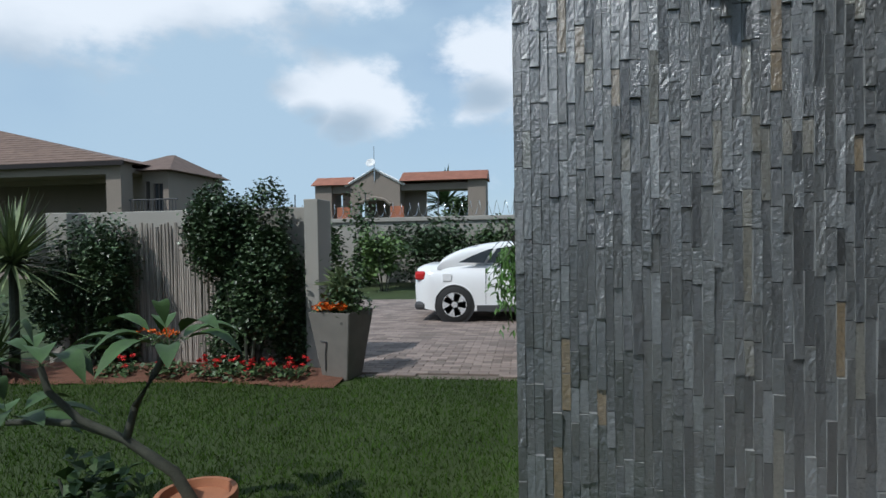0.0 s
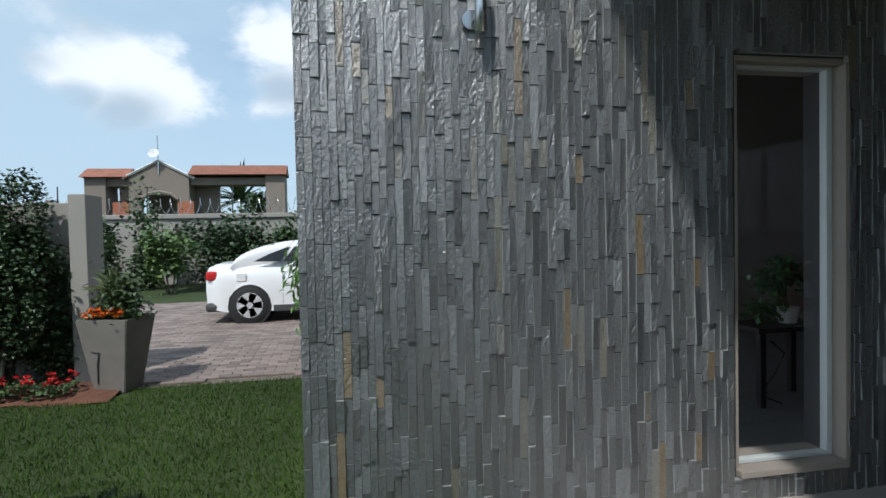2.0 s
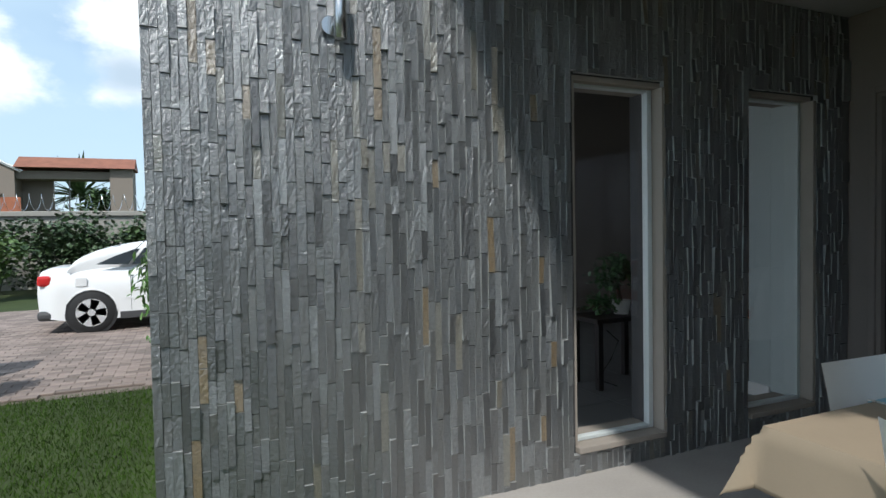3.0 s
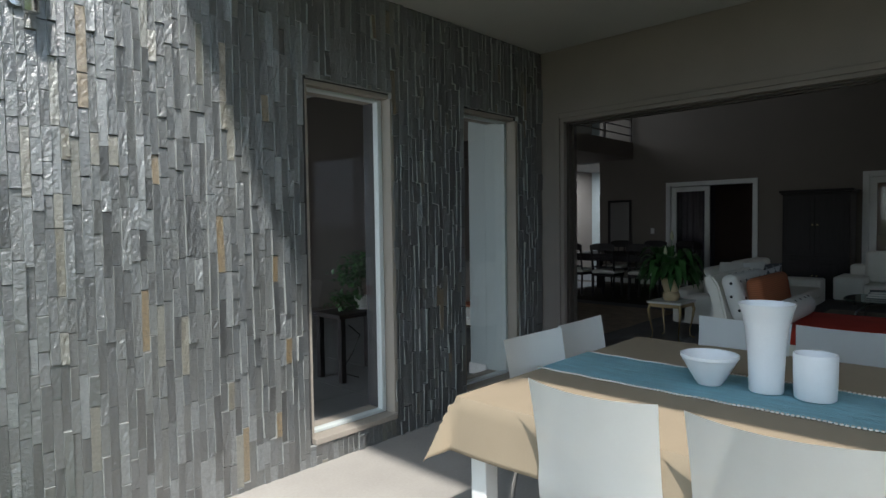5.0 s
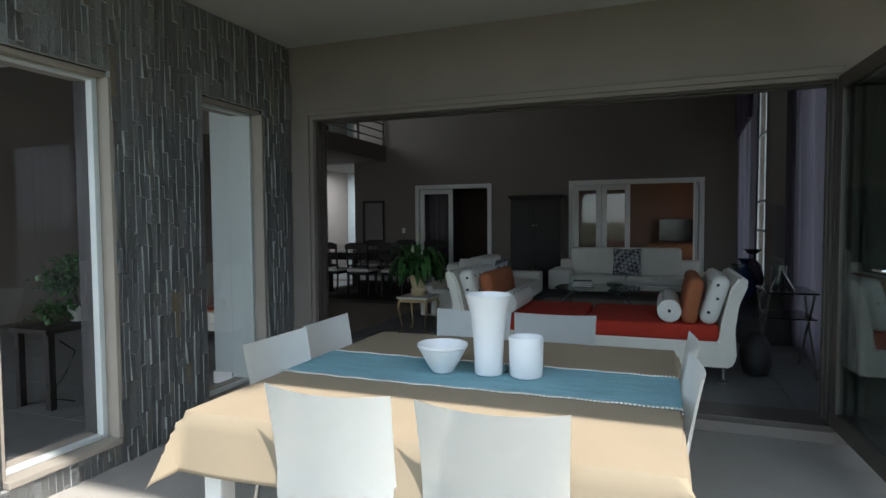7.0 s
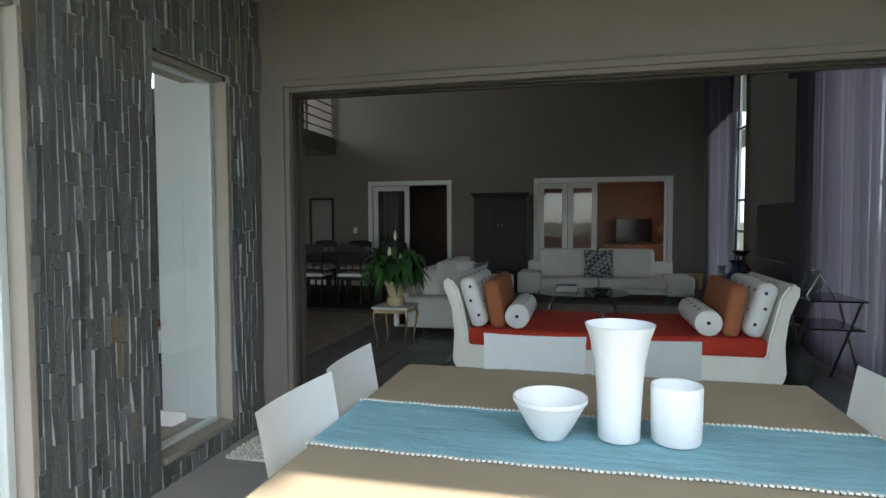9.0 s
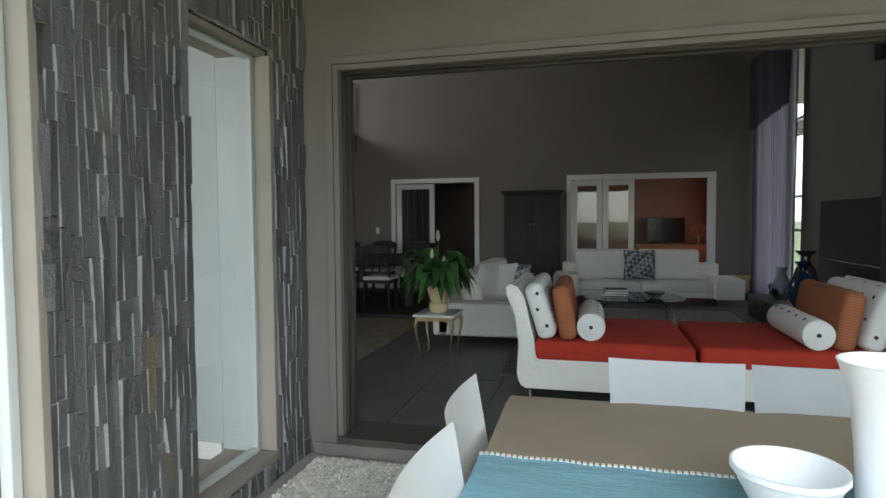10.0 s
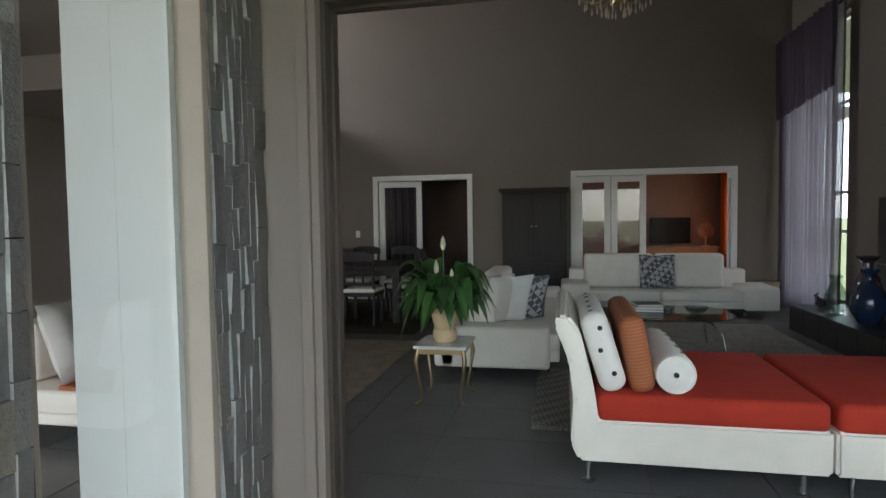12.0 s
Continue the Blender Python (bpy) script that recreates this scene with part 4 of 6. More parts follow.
def blade(parent, base, az, length, width, rise, droop, material, name="leaf"):
    """A long arching leaf from base."""
    d = Vector((math.cos(az), math.sin(az), 0))
    side = Vector((-d.y, d.x, 0))

    def fn(u, v):
        r = length * u * (1 - 0.25 * droop * u)
        z = rise * math.sin(min(1, u * 1.1) * math.pi * 0.62) - droop * length * u ** 2.6 * 0.75
        stalk = 0.04 if u < 0.25 else math.sin(math.pi * min(1, ((u - 0.25) / 0.75)) ** 0.8) ** 0.9
        w = width * max(stalk, 0.03)
        return Vector(base) + d * r + side * (2 * v - 1) * w + Vector((0, 0, z + 0.35 * w * (2 * v - 1) ** 2))
    return part(name, sheet(fn, 8, 2), material, parent, smooth=True)


rng = random.Random(11)
for k in range(92):
    az = k * 2.399 + rng.uniform(-.2, .2)
    q = rng.random()
    blade(urn, (0.03 * math.cos(az), 0.03 * math.sin(az), 0.22), az, rng.uniform(0.27, 0.46), rng.uniform(0.042, 0.062), rng.uniform(0.14, 0.42) * (1.15 - 0.4 * q), rng.uniform(0.35, 1.05), M_LEAF)
M_SPATHE = mat("cream_spathe", (0.72, 0.72, 0.52), 0.6)
for a, h in ((0.3, 0.8), (2.2, 0.62), (4.4, 0.55)):
    x, y = 0.06 * math.cos(a), 0.06 * math.sin(a)
    st2 = part("flower_stalk", tube([(x * .4, y * .4, 0.22), (x, y, h - 0.2), (x * 1.1, y * 1.1, h - 0.1)], 0.004, 6), M_LEAF, urn)
    part("spathe", moved(lathe([(0, 0), (0.016, 0.02), (0.022, 0.05), (0.014, 0.09), (0.0, 0.12)], 10), pose(x * 1.1, y * 1.1, h - 0.11)), M_SPATHE, st2, "cream spathe", smooth=True)

# armoire
ar = thing("armoire", "dark stained wooden armoire with a moulded cornice", "cabinet", at=(13.8, 2.44, 0.1))
part("body", box(0.02, 0.6, -0.5, 0.5, 0.06, 1.8, 0.006), M_DARKWOOD, ar)
part("plinth", box(0.0, 0.61, -0.52, 0.52, 0.0, 0.059, 0.005), M_DARKWOOD, ar)
part("cornice", merge(box(-0.03, 0.62, -0.55, 0.55, 1.83, 1.875, 0.01), box(0.0, 0.615, -0.525, 0.525, 1.801, 1.829, 0.006)), M_DARKWOOD, ar)
part("rail", box(0.008, 0.019, -0.5, 0.5, 0.68, 0.73, 0.003), M_DARKWOOD, ar)
for sy in (-1, 1):
    for lo, hi in ((0.09, 0.67), (0.74, 1.78)):
        dd = part("door", box(0.002, 0.019, min(sy * 0.008, sy * 0.485), max(sy * 0.008, sy * 0.485), lo, hi, 0.004), M_DARKWOOD, ar)
        part("panel", box(-0.006, 0.0015, min(sy * 0.07, sy * 0.42), max(sy * 0.07, sy * 0.42), lo + 0.07, hi - 0.07, 0.005), M_DARKWOOD, dd)
        part("knob", lathe([(0, 0), (0.012, 0), (0.012, 0.02), (0, 0.02)], 10, (-0.012, sy * 0.035, (lo + hi) / 2)), M_GOLD, dd)

# dining set
dt = thing("dining_table", "dark stained wooden dining table", "table", at=(12.55, 5.15, 0.1))
part("tabletop", box(-0.6, 0.6, -1.05, 1.05, 0.73, 0.78, 0.008), M_DARKWOOD, dt)
part("apron", box(-0.52, 0.52, -0.96, 0.96, 0.64, 0.729, 0.004), M_DARKWOOD, dt)
for sx in (-1, 1):
    for sy in (-1, 1):
        part("leg", box(sx * 0.52 - 0.05, sx * 0.52 + 0.05, sy * 0.96 - 0.05, sy * 0.96 + 0.05, 0, 0.729, 0.006), M_DARKWOOD, dt)


def dining_chair():
    c = thing("dining_chair", "dark wooden dining chair with a lattice back and white seat", "chair", "chairs round the dining table")
    part("seat", box(0.0, 0.44, -0.22, 0.22, 0.44, 0.50, 0.02), M_LEATHER, c, "white upholstered seat pad", smooth=True)
    part("seat_frame", box(0.0, 0.43, -0.215, 0.215, 0.39, 0.439, 0.004), M_DARKWOOD, c)
    for sy in (-1, 1):
        part("back_post", tube([(0.0, sy * 0.2, 0.0), (0.03, sy * 0.2, 0.44), (-0.04, sy * 0.205, 0.95)], 0.02, 6), M_DARKWOOD, c)
        part("leg", box(0.37, 0.41, sy * 0.19 - 0.02, sy * 0.19 + 0.02, 0, 0.389, 0.004), M_DARKWOOD, c)
        part("slat", tube([(0.01, sy * 0.06, 0.56), (-0.03, sy * 0.06, 0.86)], 0.012, 6), M_DARKWOOD, c)
    part("top_rail", extrude_poly([(-0.23, 0.86), (0.23, 0.86), (0.23, 0.95), (0.12, 0.985), (-0.12, 0.985), (-0.23, 0.95)], "x", -0.05, -0.02, 0.004), M_DARKWOOD, c)
    part("cross_rail", box(-0.03, -0.012, -0.19, 0.19, 0.7, 0.735, 0.003), M_DARKWOOD, c)
    part("cross_rail", box(0.0, 0.018, -0.19, 0.19, 0.54, 0.575, 0.003), M_DARKWOOD, c)
    return c


dc = dining_chair()
dc.matrix_basis = pose(11.72, 4.62, 0.1)
for x, y, rz in ((11.7, 5.3, 3), (11.74, 5.95, -4), (13.4, 4.45, 180), (13.42, 5.1, 178), (13.38, 5.8, 183), (12.5, 3.98, 92)):
    copy_thing(dc, pose(x, y, 0.1, 0, 0, rz))


def rug(name, label, x0, x1, y0, y1, material, fringe=True, h=0.012, z=0.1005):
    r = thing(name, label, "rug", at=((x0 + x1) / 2, (y0 + y1) / 2, z))
    hx, hy = (x1 - x0) / 2, (y1 - y0) / 2
    part("woven_field", sheet(lambda u, v: ((2 * u - 1) * hx + 0.006 * math.sin(9 * v), (2 * v - 1) * hy + 0.006 * math.sin(11 * u), h + 0.001 * math.sin(13 * u + 7 * v)), 20, 20, h - 0.002), material, r, smooth=True)
    if fringe:
        rg = random.Random(2)
        vs, fs = [], []
        for s in (-1, 1):
            n = int(2 * hy / 0.012)
            for k in range(n):
                y = -hy + 0.012 * (k + 0.5)
                b = len(vs)
                e = rg.uniform(-.006, .006)
                vs += [(s * (hx - .01), y - .003, h * .7), (s * (hx - .01), y + .003, h * .7), (s * (hx + .055), y + .003 + e, .002), (s * (hx + .055), y - .003 + e, .002)]
                fs.append((b, b + 1, b + 2, b + 3))
        quads("fringe", vs, fs, M_FRINGE, r, "cream knotted fringe")["kind"] = "stuff"


rug("beige_rug", "beige fringed rug lying on the dark tiles", 7.9, 10.84, 3.58, 6.0, M_RUG, True, 0.014)
rug("patterned_rug", "grey patterned fringed rug beside the daybed", 8.32, 9.82, 0.6, 2.2, M_RUG2)
rug("shag_rug", "pale shaggy rug under the coffee table", 9.95, 12.4, -0.5, 1.95, M_SHAG, False, 0.02)
rug("dining_rug", "dark rug under the dining table", 11.2, 13.9, 3.75, 6.4, mat("dark_olive_rug", (0.10, 0.085, 0.06), 0.95, vary=0.3, scale=5, bump=0.4), False)

# hearth and fireplace
he = thing("hearth", "raised black tiled hearth along the side wall", "hearth")
part("core", box(9.3, 12.25, -1.448, -0.73, 0.1, 0.385), M_HEARTH, he)
for k in range(7):
    x = 9.3 + 0.4225 * k
    part("tile", box(x + 0.002, x + 0.4195, -0.728, -0.715, 0.1, 0.384, 0.002), M_HEARTH, he)
    part("tile", box(x + 0.002, x + 0.4195, -1.446, -0.713, 0.386, 0.4, 0.002), M_HEARTH, he)
fp = thing("fireplace", "large black closed fireplace panel set in the wall", "fireplace", at=(10.8, -1.448, 0.0))
part("surround", box(-0.95, 0.95, 0.0, 0.03, 0.401, 1.66, 0.004), M_HEARTH, fp)
part("trim", box(-0.93, 0.93, 0.031, 0.036, 0.93, 0.945), M_CHROME, fp, "thin steel trim line")
part("firebox_door", box(-0.9, 0.9, 0.031, 0.04, 0.45, 0.9, 0.003), M_HEARTH, fp)
for nm, lab, mt, x, y, pr in (
        ("tall_vase", "tall smoky dark vase with a wide lip", M_PURPVASE, 11.3, -1.12, [(0, 0), (0.08, 0), (0.13, 0.1), (0.15, 0.25), (0.11, 0.42), (0.05, 0.5), (0.05, 0.58), (0.12, 0.64), (0.115, 0.645), (0.04, 0.58), (0, 0.56)]),
        ("blue_vase", "round blue black glazed vase", M_BLUEVASE, 10.95, -0.98, [(0, 0), (0.09, 0), (0.16, 0.12), (0.17, 0.22), (0.11, 0.36), (0.045, 0.42), (0.045, 0.48), (0.09, 0.53), (0.085, 0.535), (0.035, 0.48), (0, 0.46)]),
        ("clear_vase", "clear smoked glass vase", M_GLASS_D, 11.6, -0.95, [(0, 0), (0.07, 0), (0.125, 0.1), (0.12, 0.2), (0.06, 0.3), (0.04, 0.36), (0.075, 0.42), (0.07, 0.42), (0.035, 0.36), (0.11, 0.2), (0.06, 0.01), (0, 0.01)])):
    tagged(part(nm, lathe(pr, 32, (x, y, 0.4005)), mt, smooth=True), lab + " standing on the hearth", "vase")
fg = bmesh.new()
bmesh.ops.create_icosphere(fg, subdivisions=2, radius=0.05, matrix=Matrix.Translation((12.05, -0.98, 0.455)) @ Matrix.Diagonal((1, 1.3, 1.1, 1)))
fg = merge(fg, tube([(12.05, -0.95, 0.49), (12.05, -0.92, 0.54), (12.05, -0.95, 0.57)], [0.03, 0.02, 0.008], 8))
tagged(part("ornament", fg, M_PURPVASE, smooth=True), "small dark bird-shaped ornament on the hearth", "ornament")


# curtains
def curtain(label, x0, x1, y, z0, z1, material, folds, seed, bottom_slope=0.0, name="curtain"):
    rg = random.Random(seed)
    ph = [rg.uniform(0, 6.28) for _ in range(3)]

    def fn(u, v):
        x = x0 + (x1 - x0) * u
        amp = 0.045 * (0.75 + 0.25 * v)
        return (x + 0.01 * math.sin(5 * v + ph[0]), y + amp * math.sin(folds * 6.283 * u + ph[1] + 0.5 * math.sin(2 * v)) + 0.012 * math.sin(3.3 * folds * u * 6.283 + ph[2]), z0 + bottom_slope * u * (1 - v) + (z1 - z0) * v)
    return part(name, sheet(fn, int(folds * 14), 14), material, smooth=True)


def curtain_set(label, x0, x1, folds, seed, xr0, xr1):
    c = thing("curtain", label, "curtain")
    a = curtain("", x0, x1, -1.27, 0.13, 4.05, M_SHEER, folds, seed, name="sheer"); a.parent = c
    b = curtain("", x0, x1, -1.21, 3.05, 4.07, M_VALANCE, folds, seed + 1, -0.12, name="valance"); b.parent = c; tagged(b, "dark purple valance")
    part("rod", tube([(xr0, -1.27, 4.02), (xr1, -1.27, 4.02)], 0.016, 10), M_DARKWOOD, c)
    for x in (xr0 + 0.06, xr1 - 0.06):
        part("bracket", box(x - .01, x + .01, -1.449, -1.25, 4.0, 4.035), M_DARKWOOD, c)
    for k in range(int(folds)):
        x = x0 + (x1 - x0) * (k + 0.5) / folds
        part("ring", moved(lathe([(0.022, -0.004), (0.034, -0.004), (0.034, 0.004), (0.022, 0.004)], 14), pose(x, -1.27, 4.02, 0, 90)), M_CHROME, c)


curtain_set("lilac sheer curtain with a purple valance", 12.34, 14.3, 11, 3, 12.12, 14.36)
curtain_set("lilac sheer curtain with a purple valance", 7.75, 9.75, 12, 6, 7.05, 9.85)
curtain_set("lilac sheer curtain gathered at the window end", 7.12, 7.74, 5, 9, 6.9, 7.04)

# brass planter by the sofa, glass drinks trolley, dark bag
bp = thing("brass_drum", "small round brass drum on dark feet", "drum", at=(13.95, -1.02, 0.1))
part("drum", lathe([(0, 0.12), (0.1, 0.12), (0.13, 0.16), (0.12, 0.26), (0.14, 0.38), (0.14, 0.4), (0, 0.4)], 24), M_GOLD, bp, smooth=True)
part("stand", lathe([(0, 0), (0.12, 0), (0.1, 0.03), (0.08, 0.119), (0, 0.119)], 16), M_DARKWOOD, bp)
tr = thing("drinks_trolley", "folding dark metal trolley with a glass tray", "trolley", at=(8.15, -0.98, 0.1))
part("tray", box(-0.3, 0.3, -0.2, 0.2, 0.72, 0.735, 0.004), M_SCREEN, tr)
part("tray", box(-0.28, 0.28, -0.19, 0.19, 0.5, 0.512, 0.004), M_SCREEN, tr)
for sy in (-1, 1):
    part("leg", tube([(-0.3, sy * 0.19, 0.0), (0.26, sy * 0.19, 0.72)], 0.01), M_ALU, tr)
    part("leg", tube([(0.3, sy * 0.17, 0.0), (-0.26, sy * 0.17, 0.72)], 0.01), M_ALU, tr)
part("glass_holder", tube([(-0.1, -0.05, 0.736), (-0.05, 0.05, 0.92), (0.0, 0.12, 0.736)], 0.008), M_CHROME, tr)
tagged(part("glass_jug", lathe([(0, 0), (0.06, 0), (0.075, 0.06), (0.06, 0.14), (0.07, 0.2), (0.066, 0.2), (0.055, 0.14), (0.07, 0.06), (0, 0.01)], 20, (8.3, -0.95, 0.836)), M_GLASS_D, smooth=True), "clear glass jug standing on the trolley", "jug")
bag = bmesh.new()
bmesh.ops.create_icosphere(bag, subdivisions=3, radius=1)
for v in bag.verts:
    v.co = Vector((7.95 + 0.22 * v.co.x, -0.72 + 0.13 * v.co.y, 0.1 + max(0.0, 0.16 + 0.2 * v.co.z + 0.02 * math.sin(9 * v.co.x))))
tagged(part("floor_bag", bag, M_BLACK, smooth=True), "soft black bag slumped on the floor beside the daybed", "bag")

# chandelier
ch = thing("chandelier", "gilt crystal chandelier hanging from the high ceiling", "chandelier", at=(10.5, 1.45, 3.45))
M_CRYSTAL = mat("crystal_drop", (0.75, 0.68, 0.55), 0.1, spec=0.9)
part("rod", tube([(0, 0, 0.45), (0, 0, 2.449)], 0.01), M_GOLD, ch)
part("hub", lathe([(0, 0.1), (0.05, 0.12), (0.07, 0.2), (0.03, 0.3), (0.05, 0.4), (0, 0.46)], 18), M_GOLD, ch, smooth=True)
for k in range(10):
    a = k * 0.628
    arm = part("arm", tube([(0.04 * math.cos(a), 0.04 * math.sin(a), 0.25), (0.2 * math.cos(a), 0.2 * math.sin(a), 0.16), (0.37 * math.cos(a), 0.37 * math.sin(a), 0.22)], 0.009, 6), M_GOLD, ch)
    part("candle_cup", lathe([(0, 0), (0.03, 0.01), (0.035, 0.03), (0.012, 0.035), (0.012, 0.1), (0, 0.11)], 10, (0.37 * math.cos(a), 0.37 * math.sin(a), 0.22)), M_GOLD, arm)
    for r, z in ((0.37, 0.12), (0.3, 0.07), (0.2, 0.03), (0.12, 0.0)):
        part("crystal", lathe([(0, 0), (0.012, 0.03), (0.006, 0.07), (0, 0.1)], 6, (r * math.cos(a + r), r * math.sin(a + r), z)), M_CRYSTAL, arm)

# gallery railing, mirror, hallway door, switch
gr = thing("gallery_railing", "dark steel railing of the upstairs gallery", "railing")
for x in (9.6, 10.8, 12.0, 13.2, 14.38):
    part("post", box(x - 0.02, x + 0.02, 6.05, 6.09, 3.201, 4.2), M_ALU, gr)
for z in (3.35, 3.52, 3.69, 3.86, 4.03, 4.2):
    part("rail", tube([(9.6, 6.07, z), (14.42, 6.07, z)], 0.014 if z < 4.1 else 0.024, 8), M_ALU, gr)
mi = thing("wall_mirror", "dark framed mirror on the back wall", "mirror", at=(14.428, 6.35, 0.0))
part("glass", box(-0.012, -0.008, -0.23, 0.23, 0.95, 1.9), mat("mirror_silver", (0.75, 0.75, 0.75), 0.03, 1.0, vary=0.01, bump=0), mi)
for a in ((-0.03, -0.001, -0.28, -0.231, 0.9, 1.95), (-0.03, -0.001, 0.231, 0.28, 0.9, 1.95), (-0.029, -0.001, -0.23, 0.23, 0.9, 0.949), (-0.029, -0.001, -0.23, 0.23, 1.901, 1.95)):
    part("frame", box(*a, 0.003), M_DARKWOOD, mi)
hd = thing("hall_door", "closed grey panelled door at the end of the hall", "door", at=(16.998, 7.4, 0.1))
part("leaf", box(-0.045, -0.002, -0.42, 0.42, 0, 2.03, 0.004), M_DOORGREY, hd)
for a, b in ((0.15, 0.9), (1.05, 1.9)):
    part("panel", box(-0.052, -0.0455, -0.3, 0.3, a, b, 0.003), M_DOORGREY, hd)
part("handle", tube([(-0.046, -0.36, 1.0), (-0.09, -0.36, 1.0), (-0.09, -0.26, 1.0)], 0.009), M_CHROME, hd)
tagged(part("light_switch", box(14.42, 14.429, 5.55, 5.63, 1.2, 1.32, 0.003), M_WHITE), "white plastic light switch on the back wall", "switch")
dl = thing("downlight", "small round lit downlight in the hallway ceiling", "lamp", at=(15.8, 7.4, 2.83))
part("bezel", lathe([(0.03, 0), (0.05, 0), (0.05, 0.02), (0.03, 0.02)], 20), M_CHROME, dl)
em = bpy.data.materials.new("lit_bulb"); em.use_nodes = True
em.node_tree.nodes["Principled BSDF"].inputs["Emission Strength"].default_value = 12.0
em.node_tree.nodes["Principled BSDF"].inputs["Emission Color"].default_value = (1, 0.95, 0.9, 1)
part("bulb", lathe([(0, 0.006), (0.029, 0.006), (0.029, 0.018), (0, 0.018)], 20), em, dl, "lit bulb")
hl = bpy.data.lights.new("hall_light", "AREA"); hl.energy, hl.size, hl.color = 24, 0.3, (0.85, 0.92, 1.0)
hlo = new("hall_light", hl); hlo.matrix_world = look((15.8, 7.4, 2.80), (15.9, 7.4, 0))

# television room
tv = thing("television", "black flat television on the low cabinet", "television", at=(18.0, -0.3, 0.86))
part("screen", box(-0.02, 0.02, -0.42, 0.42, 0.06, 0.62, 0.006), M_SCREEN, tv)
part("stand", merge(box(-0.08, 0.08, -0.16, 0.16, 0.0, 0.015, 0.003), box(-0.015, 0.015, -0.05, 0.05, 0.0155, 0.059)), M_GREYPL, tv)
tc2 = thing("tv_cabinet", "low brown wooden cabinet under the television", "cabinet", at=(17.9, -0.4, 0.1))
part("body", box(-0.25, 0.25, -0.8, 0.8, 0.0, 0.72, 0.006), M_MID, tc2)
part("top", box(-0.28, 0.27, -0.83, 0.83, 0.721, 0.758, 0.006), M_MID, tc2)
for y in (-0.53, 0.0, 0.53):
    part("drawer", box(-0.265, -0.251, y - 0.24, y + 0.24, 0.42, 0.68, 0.004), M_MID, tc2)
    part("drawer", box(-0.265, -0.251, y - 0.24, y + 0.24, 0.06, 0.38, 0.004), M_MID, tc2)
fan = thing("table_fan", "round table fan standing on the cabinet", "fan", at=(17.85, -1.0, 0.86))
part("base", lathe([(0, 0), (0.09, 0), (0.09, 0.015), (0.015, 0.03), (0.015, 0.2), (0, 0.2)], 18), M_GOLD, fan)
for r in (0.06, 0.11, 0.15):
    part("cage_ring", tube([(0.0, r * math.cos(a * 0.3927), 0.33 + r * math.sin(a * 0.3927)) for a in range(17)], 0.005, 6), M_GOLD, fan)
for k in range(4):
    a = k * 1.571 + 0.4
    part("fan_blade", extrude_poly([(0.0, 0.33), (0.13 * math.cos(a), 0.33 + 0.13 * math.sin(a)), (0.13 * math.cos(a + 0.6), 0.33 + 0.13 * math.sin(a + 0.6))], "x", -0.012, -0.008), M_MID, fan)
oc = tagged(curtain("", 16.9, 17.95, -1.36, 0.12, 2.4, M_ORCURT, 6, 4), "bright orange curtain in the television room", "curtain")
tagged(curtain("", 0, 0.9, 0, 0.12, 2.2, M_SHEER, 6, 8), "pale sheer curtain behind the glazed inner door", "curtain").matrix_basis = pose(14.75, 4.4, 0, 0, 0, 90)

# behind the slate-wall windows
pt = thing("plant_table", "dark wooden console table by the window", "table", at=(5.42, 4.4, 0.1))
part("tabletop", box(-0.32, 0.32, -0.2, 0.2, 0.56, 0.6, 0.005), M_DARKWOOD, pt)
for sx in (-1, 1):
    for sy in (-1, 1):
        part("leg", box(sx * 0.27 - 0.025, sx * 0.27 + 0.025, sy * 0.16 - 0.025, sy * 0.16 + 0.025, 0, 0.559, 0.003), M_DARKWOOD, pt)
part("scroll", tube([(-0.2, -0.17, 0.5), (-0.08, -0.17, 0.4), (-0.16, -0.17, 0.25), (-0.3, -0.17, 0.1), (-0.1, -0.17, 0.02)], 0.006), M_SCREEN, pt, "bent dark iron scroll")
wp = thing("window_plant", "leafy bonsai-like plant in a white pot", "plant", at=(5.5, 4.38, 0.7005))
part("pot", lathe([(0, 0), (0.06, 0), (0.08, 0.11), (0.08, 0.12), (0.07, 0.12), (0, 0.1)], 20), M_WHITE, wp, "white pot", smooth=True)
part("trunk", tube([(0, 0, 0.1), (-0.03, 0, 0.2), (0.0, 0.02, 0.32), (-0.05, 0, 0.45)], [0.018, 0.015, 0.012, 0.006]), M_BARK, wp)
rng = random.Random(21)
pts = []
for c, r, n in (((-0.05, 0, 0.42), 0.15, 260), ((-0.16, 0.02, 0.3), 0.1, 130), ((0.1, 0, 0.34), 0.11, 130), ((-0.2, 0, 0.12), 0.12, 120)):
    for _ in range(n):
        v = Vector((rng.gauss(0, 1), rng.gauss(0, 1), rng.gauss(0, 0.6))) * r * 0.55
        pts.append(Vector(c) + v)
quads("crown", *leaves(pts, 0.055, rng), M_LEAF, wp)["kind"] = "stuff"
sp = thing("aluminium_screen", "dark aluminium door screen inside the window", "screen", at=(5.0, 4.85, 0.1))
part("post", box(-0.05, 0.05, -0.03, 0.03, 0, 2.85, 0.004), M_ALU, sp)
part("rail", box(-1.5, -0.051, -0.025, 0.025, 0.82, 0.9, 0.004), M_ALU, sp)
part("rail", box(-1.5, -0.051, -0.025, 0.025, 0.0, 0.08, 0.004), M_ALU, sp)
wsf = sofa("cream sofa with a brown throw seen through the window", (7.5, 9.3, 4.75, 5.55), [(7.6, 8.4, 5.35, 5.57, 0.45, 0.85), (8.45, 9.25, 5.35, 5.57, 0.45, 0.85)], [(9.3, 9.6, 4.75, 5.55, 0.2, 0.55)], 0.44)
